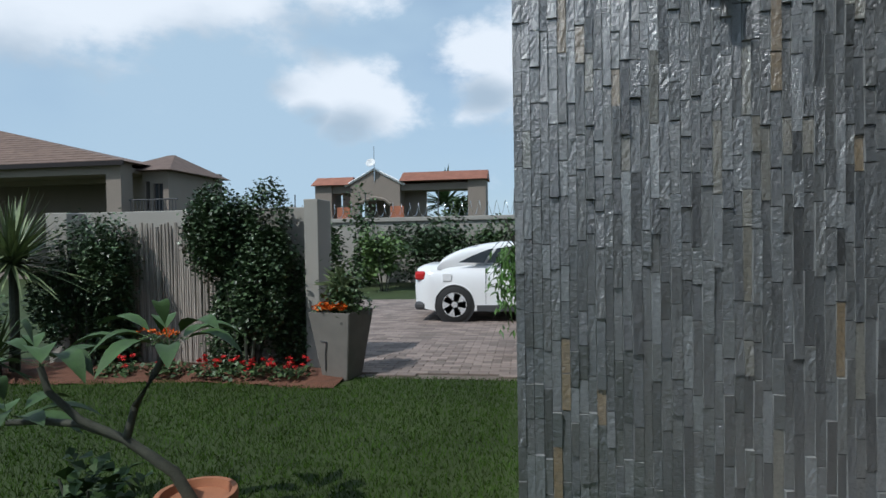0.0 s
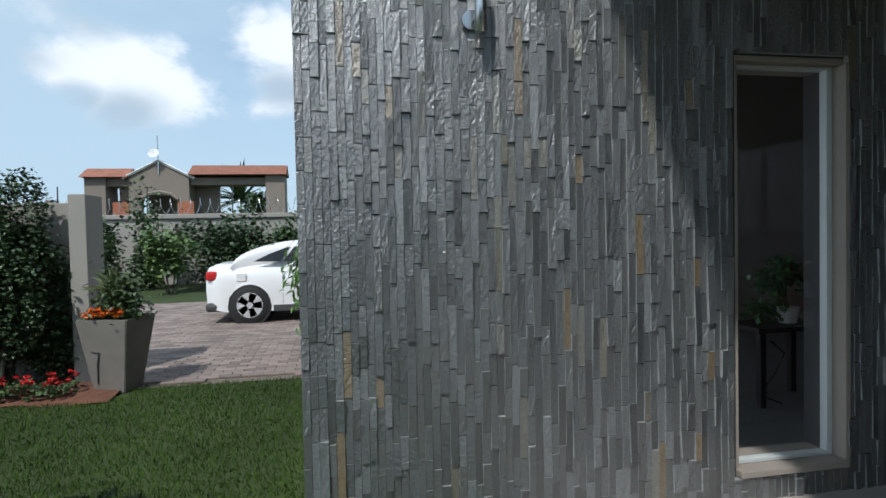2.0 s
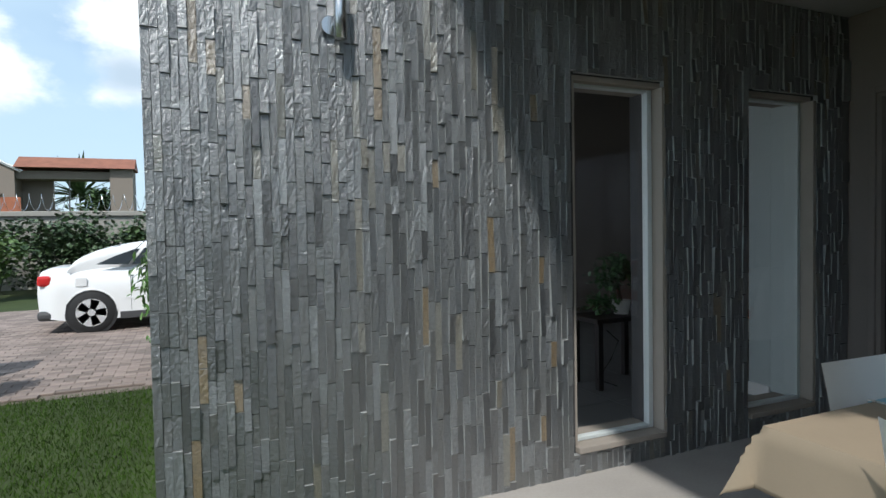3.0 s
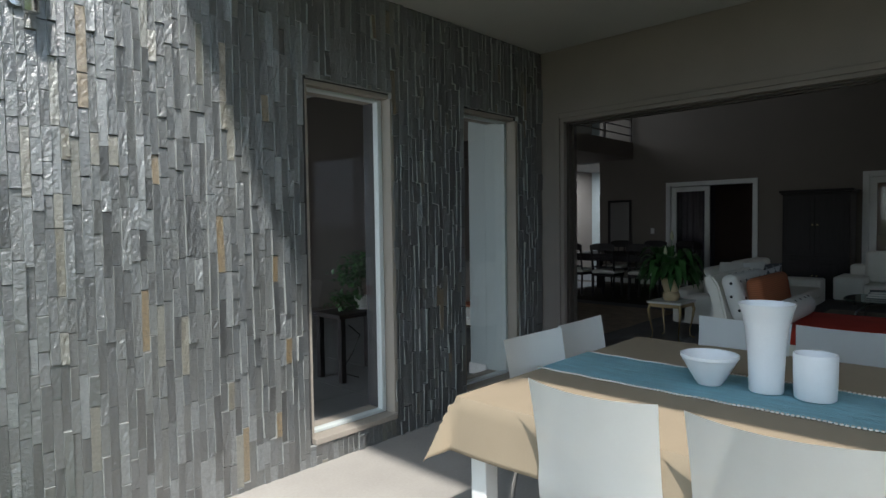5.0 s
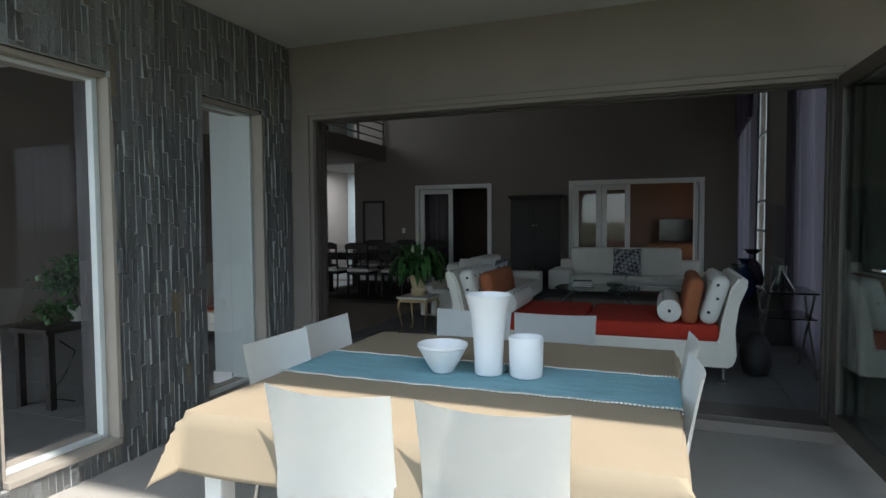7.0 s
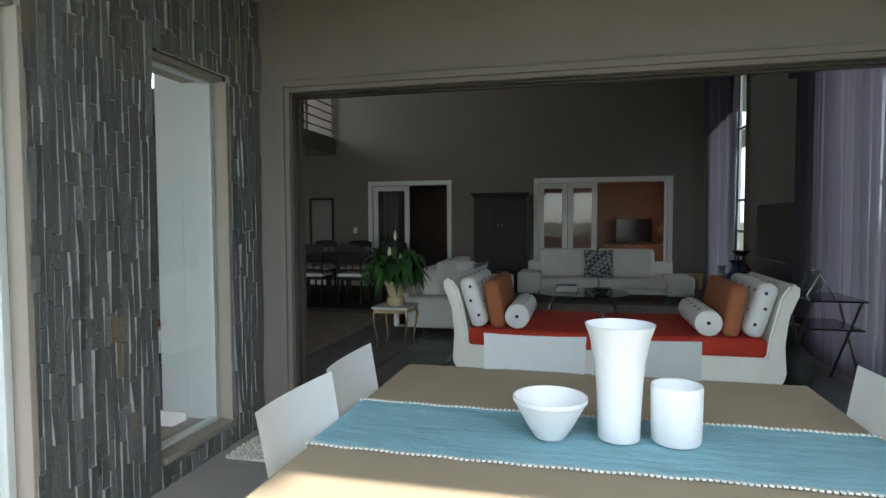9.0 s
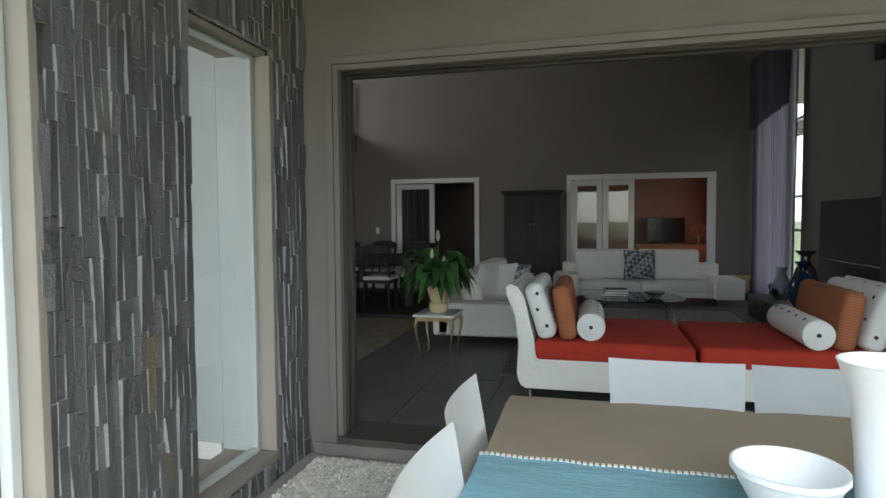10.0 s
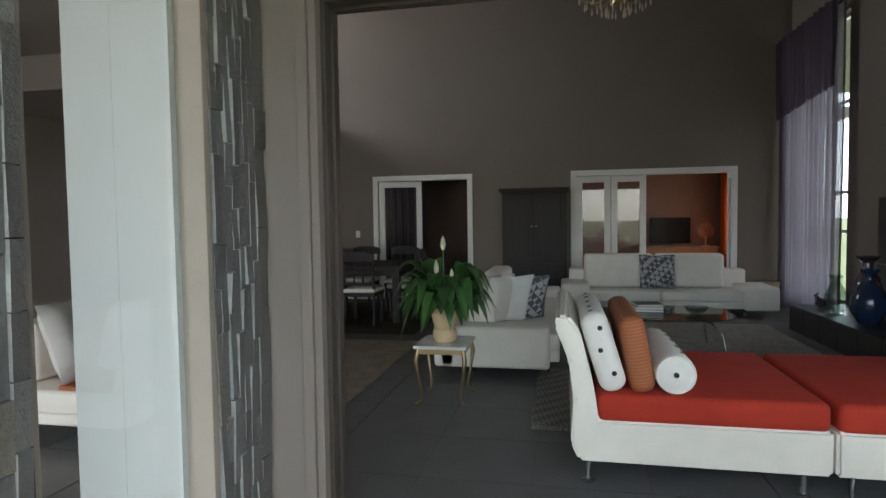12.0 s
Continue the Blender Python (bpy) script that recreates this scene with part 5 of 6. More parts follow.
tagged(part("brown_throw", box(7.52, 8.9, 4.72, 5.1, 0.442, 0.47, 0.012), M_BROWN), "rust brown throw folded over the sofa seat", "throw")
cushion("white scatter cushion on the sofa", (7.8, 5.2, 0.72), 0.56, 0.54, 0.18, M_DOTTED, -18, 10)

# ---- garden ----
rng = random.Random(31)


def crown(centre, size, n, seed, shell=0.55):
    """Points spread unevenly through a lumpy crown of that half-size."""
    rg = random.Random(seed)
    lumps = [(Vector((rg.uniform(-.6, .6), rg.uniform(-.6, .6), rg.uniform(-.75, .75))), rg.uniform(0.3, 0.6)) for _ in range(16)]
    out = []
    for k in range(n):
        c, r = lumps[k % len(lumps)]
        d = Vector((rg.gauss(0, 1), rg.gauss(0, 1), rg.gauss(0, 1))).normalized() * r * (shell + (1 - shell) * rg.random()) * rg.uniform(0.85, 1.12)
        p = c + d
        out.append(Vector(centre) + Vector((p.x * size[0], p.y * size[1], p.z * size[2])))
    return out


def bush(label, centre, size, n, leaf, material, seed, stems=5, category="bush", name="bush", wide=0.45):
    x, y, z = centre
    b = thing(name, label, category, at=(x, y, -0.06))
    rg = random.Random(seed)
    for k in range(stems):
        a = rg.uniform(0, 6.28)
        part("stem", tube([(0.1 * math.cos(a), 0.1 * math.sin(a), 0), (0.3 * size[0] * math.cos(a), 0.3 * size[1] * math.sin(a), 0.5 * (z + .06)), (0.55 * size[0] * math.cos(a), 0.55 * size[1] * math.sin(a), z + 0.06 + 0.3 * size[2])], [0.022, 0.016, 0.006], 6), M_BARK, b)
    pts = [p - Vector((x, y, -0.06)) for p in crown(centre, size, n, seed)]
    pts = [p for p in pts if p.z > 0.03]
    quads("crown", *leaves(pts, leaf, rg, 0.15, wide), material, b)["kind"] = "stuff"
    return b


bush("dense dark green clipped shrub against the garden wall", (-1.29, 6.95, 1.0), (0.74, 0.42, 1.12), 30000, 0.046, M_BUSH, 1, 7)
bush("dense dark green shrub beside the pole fence", (-3.42, 6.98, 0.88), (0.62, 0.4, 1.06), 22000, 0.046, M_BUSH, 2, 6)
bush("low leafy green shrub on the lawn edge", (-5.2, 6.6, 0.35), (0.9, 0.5, 0.5), 2500, 0.08, M_SHRUB, 3, 4)

# unseen wall and tall trees, added so the low slate mirrors less sky
gs = tagged(new("garden_wall_south"), "unseen grey plastered wall added to darken the slate's reflections", "wall", kind="structure")
part("wall_face", box(-16, 12, -11.2, -11.0, -0.06, 2.1), M_GWALL, gs)
part("coping", box(-16, 12, -11.28, -10.92, 2.101, 2.2, 0.02), M_GWALL, gs)
for k, x in enumerate((-9.5, -5.6, -2.0, 1.4, 5.0)):
    bush("unseen broad dark green tree added to darken the slate's reflections", (x, -9.4 - 0.5 * (k % 2), 2.3 + 0.2 * (k % 3)), (2.4, 1.3, 2.1), 2800, 0.42, M_BUSH, 140 + k, 6, "tree", "tree")

# wall with the pole fence
gw = tagged(new("garden_wall"), "grey plastered garden wall with a pole fence panel", "wall", kind="structure")
part("pier", box(-0.64, -0.47, 7.05, 7.5, -0.06, 1.93, 0.01), M_GWALL, gw)
part("panel_wall", box(-3.9, -0.641, 7.42, 7.56, -0.06, 1.86, 0.01), M_GWALL, gw)
part("pier", box(-4.05, -3.75, 7.1, 7.419, -0.06, 1.85, 0.01), M_GWALL, gw)
pf = thing("pole_fence", "weathered pale wooden pole fence panel", "fence", at=(0, 0, 0))
for k in range(58):
    x = -3.2 + k * 0.03 + rng.uniform(-.005, .005)
    h = 1.68 + rng.uniform(-.05, .04)
    part("pole", tube([(x, 7.36 + rng.uniform(-.012, .012), -0.06), (x + rng.uniform(-.012, .012), 7.36, 0.8), (x + rng.uniform(-.02, .02), 7.36 + rng.uniform(-.01, .01), h)], [0.017, 0.0165, 0.014], 7), M_POLE, pf)
for z in (0.4, 1.3):
    part("rail", tube([(-3.25, 7.395, z), (-1.4, 7.395, z)], 0.02, 7), M_POLE, pf)

# flower bed
bed = sheet(lambda u, v: (-4.6 + 4.55 * u, 6.95 + 0.45 * v - (1 - v) * (0.68 + 0.12 * math.sin(7 * u) - 0.3 * max(0, u - 0.9) * 10 * 0.2), -0.055 + 0.05 * math.sin(math.pi * v) + 0.012 * math.sin(40 * u + 9 * v)), 60, 8)
structure("flower_bed", bed, M_SOIL, "strip of bare red soil under the shrubs", "soil")


def flowers(label, x0, x1, y0, y1, z, n, petal, seed, leaf_n):
    f = thing("flower_clump", label, "flowers", "bed flowers", at=((x0 + x1) / 2, (y0 + y1) / 2, z))
    rg = random.Random(seed)
    hx, hy = (x1 - x0) / 2, (y1 - y0) / 2
    quads("foliage", *leaves([(rg.uniform(-hx, hx), rg.uniform(-hy, hy), rg.uniform(0.01, 0.13)) for _ in range(leaf_n)], 0.055, rg, 0.0, 0.5), M_SHRUB, f)["kind"] = "stuff"
    vs, fs = [], []
    for _ in range(n):
        c = Vector((rg.uniform(-hx, hx), rg.uniform(-hy, hy), rg.uniform(0.12, 0.2)))
        v, q = leaves([c + Vector((rg.gauss(0, .012), rg.gauss(0, .012), rg.gauss(0, .008))) for _ in range(16)], 0.026, rg, -0.6, 0.6)
        fs += [tuple(i + len(vs) for i in g) for g in q]
        vs += v
    quads("blooms", vs, fs, petal, f)["kind"] = "stuff"


for k, x in enumerate((-0.65, -1.1, -1.55, -2.1, -2.7)):
    flowers("low clump of bright red bedding flowers", x - 0.2, x + 0.22, 6.4, 6.75, -0.03, 9 if k else 13, M_REDFL, 40 + k, 170)
flowers("tall orange flowers among the shrubs", -2.6, -2.1, 6.7, 6.95, 0.25, 14, M_ORANGE, 55, 120)

# square tapered planter
pl = thing("planter", "tall tapered square taupe planter with orange marigolds", "planter", at=(-0.12, 6.78, -0.06), rz=-14)
prof = [(0.155, 0.0), (0.26, 0.74), (0.235, 0.74), (0.225, 0.68)]
bm = bmesh.new()
rings = [[bm.verts.new((sx * r, sy * r, z)) for sx, sy in ((-1, -1), (1, -1), (1, 1), (-1, 1))] for r, z in prof]
for a, b in zip(rings, rings[1:]):
    for i in range(4):
        bm.faces.new((a[i], a[(i + 1) % 4], b[(i + 1) % 4], b[i]))
bm.faces.new(rings[0][::-1]); bm.faces.new(rings[-1])
bmesh.ops.bevel(bm, geom=bm.edges[:], offset=0.008, segments=2, affect="EDGES")
part("pot", bm, M_POT, pl, "painted concrete pot")
rg = random.Random(61)
quads("foliage", *leaves([(rg.gauss(0.05, .11), rg.gauss(0, .11), 0.7 + abs(rg.gauss(0, .2))) for _ in range(1100)], 0.07, rg, -0.2, 0.28), M_SHRUB, pl)["kind"] = "stuff"
part("stem", tube([(0.05, 0, 0.66), (0.08, 0, 0.9), (0.15, 0.02, 1.2)], [0.015, 0.012, 0.005], 6), M_BARK, pl)
quads("spiky_leaves", *leaves([(-0.02 + rg.gauss(0, .03), rg.gauss(0, .03), 1.0) for _ in range(70)], 0.24, rg, -0.45, 0.05), M_YUCCA, pl)["kind"] = "stuff"
vs, fs = [], []
for _ in range(26):
    c = Vector((rg.uniform(-.23, .18), rg.uniform(-.23, -.05), rg.uniform(0.75, 0.82)))
    v, q = leaves([c + Vector((rg.gauss(0, .013), rg.gauss(0, .013), rg.gauss(0, .01))) for _ in range(18)], 0.03, rg, -0.6, 0.6)
    fs += [tuple(i + len(vs) for i in g) for g in q]; vs += v
quads("blooms", vs, fs, M_ORANGE, pl)["kind"] = "stuff"
part("hose", tube([(-0.1, -0.178, 0.1), (-0.08, -0.207, 0.3), (-0.05, -0.224, 0.42), (-0.13, -0.225, 0.43)], 0.006, 6), M_GREYPL, pl, "thin irrigation hose")


def spiky(label, at, n, length, width, seed, material, height=0.6, name="yucca"):
    y = thing(name, label, "plant", at=at)
    rg = random.Random(seed)
    part("trunk", tube([(0, 0, 0), (0.02, 0, height * 0.5), (0, 0.02, height)], [0.06, 0.05, 0.045], 8), M_BARK, y)
    for k in range(n):
        az, el, L = k * 2.399, rg.uniform(-0.35, 1.35), length * rg.uniform(0.75, 1.1)
        d = Vector((math.cos(az) * math.cos(el), math.sin(az) * math.cos(el), math.sin(el)))
        side = Vector((-math.sin(az), math.cos(az), 0)) * width
        b = Vector((0, 0, height - 0.12 * rg.random()))

        def fn(u, v, d=d, side=side, b=b, L=L, el=el):
            w = (1 - u ** 2.2) * (0.6 + 0.4 * min(1, u * 4))
            return b + d * L * u + Vector((0, 0, -0.22 * L * u ** 2 * math.cos(el))) + side * (2 * v - 1) * w + Vector((0, 0, 0.3 * width * abs(2 * v - 1) * w))
        part("leaf", sheet(fn, 5, 2), material, y)
    return y


spiky("tall yucca with long pale pointed leaves", (-4.0, 6.55, -0.06), 210, 0.95, 0.024, 71, M_YUCCA, 1.35)
spiky("low spiky plant under the yucca", (-4.5, 6.35, -0.06), 60, 0.7, 0.022, 72, M_SHRUB, 0.35)
spiky("low spiky plant under the yucca", (-3.95, 6.25, -0.06), 60, 0.65, 0.022, 74, M_SHRUB, 0.3)

# frangipani in its terracotta pot
fp2 = thing("frangipani", "bare branched frangipani with long leaves in a terracotta pot", "plant", at=(0.33, 3.2, -0.06))
ZR = 0.30
part("pot", lathe([(0, 0), (0.13, 0), (0.17, 0.22), (0.19, 0.225), (0.195, ZR - 0.02), (0.19, ZR), (0.165, ZR), (0.155, ZR - 0.04), (0, ZR - 0.05)], 32), M_TERRA, fp2, "terracotta pot", smooth=True)
fork = (-0.33, -0.05, 0.56)
part("trunk", tube([(-0.02, 0, ZR - 0.05), (-0.1, -0.02, 0.40), (-0.24, -0.04, 0.5), fork], [0.03, 0.027, 0.024, 0.022], 10), M_BARK, fp2, smooth=True)
tips = []
for pts in ([fork, (-0.29, -0.03, 0.72), (-0.2, 0.0, 0.88), (-0.14, 0.02, 1.0)], [fork, (-0.55, -0.08, 0.66), (-0.7, -0.1, 0.8), (-0.74, -0.1, 0.92)], [fork, (-0.6, -0.02, 0.62), (-0.85, 0.0, 0.62), (-1.05, 0.02, 0.6)]):
    part("branch", tube(pts, [0.021, 0.019, 0.017, 0.016], 9), M_BARK, fp2, smooth=True)
    tips.append(pts[-1])
rg = random.Random(81)
for t in tips:
    for k in range(9):
        blade(fp2, t, k * 0.75 + rg.uniform(-.25, .25), rg.uniform(0.34, 0.52), rg.uniform(0.05, 0.068), rg.uniform(0.05, 0.17), rg.uniform(0.05, 0.42), M_FRANG)
    blade(fp2, t, rg.uniform(2.6, 3.6), 0.1, 0.045, 0.22, 0.0, M_FRANG)
bush("small leafy weed growing beside the pot", (-0.35, 3.3, 0.15), (0.3, 0.25, 0.25), 260, 0.08, M_FRANG, 83, 3)

# peach branch by the wall's corner
pc = thing("peach_tree", "young peach tree with long drooping leaves", "tree", at=(1.95, 8.0, -0.06))
part("trunk", tube([(0, 0, 0), (-0.05, 0, 0.7), (-0.12, 0, 1.3), (-0.32, 0, 1.75)], [0.035, 0.03, 0.02, 0.006], 8), M_BARK, pc)
rg = random.Random(91)
pts = []
for k in range(12):
    a, L = rg.uniform(0, 6.28), rg.uniform(0.3, 0.55)
    z0 = rg.uniform(0.9, 1.6)
    end = (-0.1 + L * math.cos(a), L * math.sin(a), z0 - 0.1)
    part("limb", tube([(-0.08, 0, z0 - 0.2), (-0.1 + 0.6 * L * math.cos(a), 0.6 * L * math.sin(a), z0 + 0.05), end], [0.012, 0.008, 0.003], 6), M_BARK, pc)
    for _ in range(55):
        s = rg.random()
        pts.append((-0.1 + s * L * math.cos(a) + rg.gauss(0, .04), s * L * math.sin(a) + rg.gauss(0, .04), z0 - 0.1 * s - abs(rg.gauss(0, .25))))
quads("crown", *leaves(pts, 0.13, rg, 1.0, 0.13), mat("bright_green_leaf", (0.09, 0.19, 0.04), 0.45, random_vary=0.35), pc)["kind"] = "stuff"

# shrubs along the boundary wall
for k, (x, y, z, sx, sz, n, m) in enumerate(((-4.6, 18.6, 1.0, 0.7, 1.2, 1500, M_SHRUB), (-3.3, 18.9, 1.3, 0.6, 1.6, 1800, M_SHRUB), (-1.1, 19.0, 1.2, 1.9, 1.15, 5200, M_BUSH), (-2.3, 17.2, 0.95, 0.75, 0.7, 1600, mat("lime_shrub_leaf", (0.10, 0.16, 0.045), 0.5, random_vary=0.4)), (0.9, 19.2, 1.0, 0.9, 1.0, 2000, M_SHRUB), (-6.2, 18.8, 0.9, 0.9, 1.0, 1800, M_SHRUB), (-5.4, 17.6, 0.6, 0.6, 0.6, 900, M_SHRUB))):
    bush("loose green shrub in front of the boundary wall", (x, y, z), (sx, 0.8, sz), n, 0.13, m, 100 + k, 5)
bw = tagged(new("boundary_wall"), "long grey boundary wall with a moulded coping", "wall", kind="structure")
part("wall_face", box(-16, 14, 20.5, 20.7, -0.06, 2.05), M_GWALL, bw)
part("coping", box(-16, 14, 20.42, 20.78, 2.051, 2.2, 0.02), M_GWALL, bw)
for k in range(8):
    x = -9.0 + 2.6 * k
    ep = thing("wire_post", "thin dark electric fence post on the wall", "post", "wall fence posts", at=(x, 20.6, 2.2))
    part("post", tube([(0, 0, 0), (0.03, -0.05, 0.9)], 0.02, 6), M_GREYPL, ep)

# razor wire coils
rw = thing("razor_wire", "coiled razor wire along the wall top", "wire", at=(0, 20.6, 2.45))
part("coil", tube([(-8 + 0.02 * k * 1.2, 0.24 * math.cos(k * 0.5), 0.02 + 0.24 * math.sin(k * 0.5)) for k in range(420)], 0.008, 4), M_CHROME, rw)

# gatehouse
gh = thing("gatehouse", "tan gatehouse with a gabled centre and red tiled roofs", "house", at=(-5.0, 30.0, -0.06))
part("column", box(-4.2, -3.3, 0, 1.6, 0, 4.35), M_HOUSE, gh)
part("column", box(3.85, 4.75, 0, 1.6, 0, 4.45), M_HOUSE, gh)
part("column", box(-2.9, -2.35, 0.6, 1.6, 0, 4.2), M_HOUSE, gh)
part("wall", wall_with_holes("y", 0.0, 0.3, -2.3, 0.35, 0.0, 4.35, [(-1.75, -0.2, 0.0, 3.5)]), M_HOUSE, gh)
part("wall", extrude_poly([(-2.3, 4.351), (0.35, 4.351), (-0.97, 5.05)], "y", 0.0, 0.3), M_HOUSE, gh)
part("side_wall", box(0.05, 0.35, 0.31, 1.6, 0, 4.34), M_HOUSE, gh)
part("side_wall", box(0.351, 1.5, 1.2, 1.5, 0, 4.34), M_HOUSE, gh)
part("brick_base", box(-3.0, -2.31, -0.06, 0.3, 0, 3.2), M_FACE, gh)
part("brick_base", box(-0.15, 0.55, -0.06, -0.005, 0, 3.2), M_FACE, gh)
part("arch", tube([(-1.8, -0.04, 3.3), (-1.5, -0.04, 3.55), (-0.97, -0.04, 3.66), (-0.45, -0.04, 3.55), (-0.15, -0.04, 3.3)], 0.09, 6), M_HOUSE, gh)
part("back_wall", box(-1.9, 0.0, 1.5, 1.6, 0, 4.3), M_HOUSE, gh)
part("lintel", box(0.36, 3.849, 0.2, 1.5, 4.0, 4.34), M_HOUSE, gh)
part("lintel", box(-3.299, -2.31, 0.2, 1.5, 3.95, 4.34), M_HOUSE, gh)
part("roof", extrude_poly([(-0.25, 4.46), (1.85, 4.46), (0.8, 5.0)], "x", 0.36, 4.85), M_ROOF, gh, "red tiled roof")
part("roof", extrude_poly([(-0.25, 4.36), (1.85, 4.36), (0.8, 4.85)], "x", -4.35, -2.31), M_ROOF, gh, "red tiled roof")
part("barge_board", tube([(-2.55, -0.06, 4.3), (-0.97, -0.06, 5.14), (0.6, -0.06, 4.3)], 0.07, 4), M_WHITE, gh, "white barge board")
part("roof", sheet(lambda u, v: (-0.97 + (2 * u - 1) * 1.5, -0.1 + 1.8 * v, 5.12 - abs(2 * u - 1) * 0.8), 2, 1, 0.08), M_ROOF, gh)
part("aerial", tube([(-0.97, -0.05, 4.5), (-0.97, -0.05, 6.3)], 0.03, 6), M_CHROME, gh)
part("satellite_dish", moved(lathe([(0, 0), (0.16, 0.02), (0.25, 0.09), (0.24, 0.1), (0, 0.02)], 16), pose(-1.1, -0.2, 5.4, 60)), M_WHITE, gh, "white satellite dish")
palm = spiky("palm tree behind the gatehouse", (-3.2, 36.0, -0.06), 60, 2.4, 0.16, 73, M_SHRUB, 3.6, "palm_tree")
bush("round green tree beyond the gatehouse", (-2.2, 34, 2.4), (1.6, 1.2, 1.5), 2500, 0.25, M_SHRUB, 121, 5, "tree", "tree")

# neighbour's house
nh = thing("neighbour_house", "two storey tan house with brown tiled roofs", "house", at=(-16.5, 22.0, -0.06))
part("wall", wall_with_holes("y", 2.0, 0.3, -14, 2.1, 0, 4.6, [(-12, 0.4, 1.2, 4.2)]), M_HOUSE, nh)
part("back_wall", box(-14, 3.6, 5.0, 5.3, 0, 4.8), M_HOUSE, nh)
part("porch_column", box(1.75, 2.4, -0.3, 0.4, 0, 4.3), M_HOUSE, nh)
part("porch_beam", box(-14, 2.4, -0.3, 0.4, 4.301, 4.75), M_HOUSE, nh)
part("porch_ceiling", box(-14, 2.4, 0.401, 1.999, 4.4, 4.6), M_HOUSE, nh)
part("wing_wall", wall_with_holes("y", 1.0, 0.25, 2.401, 3.6, 0, 4.5, [(2.55, 2.75, 2.9, 4.1), (2.9, 3.35, 2.6, 4.0)]), M_HOUSE, nh)
part("wing_side", box(3.35, 3.6, 1.251, 5.0, 0, 4.5), M_HOUSE, nh)
for a, b, lo, hi in ((2.55, 2.75, 2.9, 4.1), (2.9, 3.35, 2.6, 4.0)):
    w = part("window", merge(merge(box(a, a + 0.05, 1.05, 1.12, lo, hi), box(b - 0.05, b, 1.05, 1.12, lo, hi)), box((a + b) / 2 - .02, (a + b) / 2 + .02, 1.05, 1.12, lo, hi)), M_ALU, nh)
    part("pane", box(a + 0.05, b - 0.05, 1.08, 1.09, lo, hi), M_CARGLASS, w)


def hip(x0, x1, y0, y1, z, h, inset, name="roof"):
    bm = bmesh.new()
    my = (y0 + y1) / 2
    v = [bm.verts.new(c) for c in ((x0, y0, z), (x1, y0, z), (x1, y1, z), (x0, y1, z), (x0 + inset, my, z + h), (x1 - inset, my, z + h))]
    for f in ((0, 1, 5, 4), (1, 2, 5), (2, 3, 4, 5), (3, 0, 4), (3, 2, 1, 0)):
        bm.faces.new([v[i] for i in f])
    return part(name, bm, M_ROOFB, nh, "brown tiled hip roof")


r1 = hip(-19, 2.75, -0.6, 5.6, 4.76, 2.1, 8.6)
r2 = hip(1.0, 4.0, 0.5, 5.4, 4.51, 0.95, 1.35)
for k in range(16):
    y = -0.55 + 0.19 * k
    part("tile_course", box(-18.8 + 0.53 * k, 2.55 - 0.53 * k, y, y + 0.1, 4.785 + 0.1287 * k, 4.825 + 0.1287 * k), M_ROOFB, r1)
part("fascia", box(-19, 2.77, -0.64, -0.601, 4.6, 4.78), M_DARKWOOD, nh)
bal = part("balcony", box(2.5, 4.6, 0.0, 0.999, 2.3, 2.45), M_HOUSE, nh)
for k in range(15):
    part("baluster", tube([(2.55 + 0.14 * k, 0.05, 2.451), (2.55 + 0.14 * k, 0.05, 3.25)], 0.015, 5), M_GREYPL, bal)
part("handrail", tube([(2.5, 0.05, 3.26), (4.6, 0.05, 3.26)], 0.03, 6), M_GREYPL, bal)
part("chimney", box(6.5, 6.9, 6, 6.4, 0, 3.2), M_HOUSE, nh)


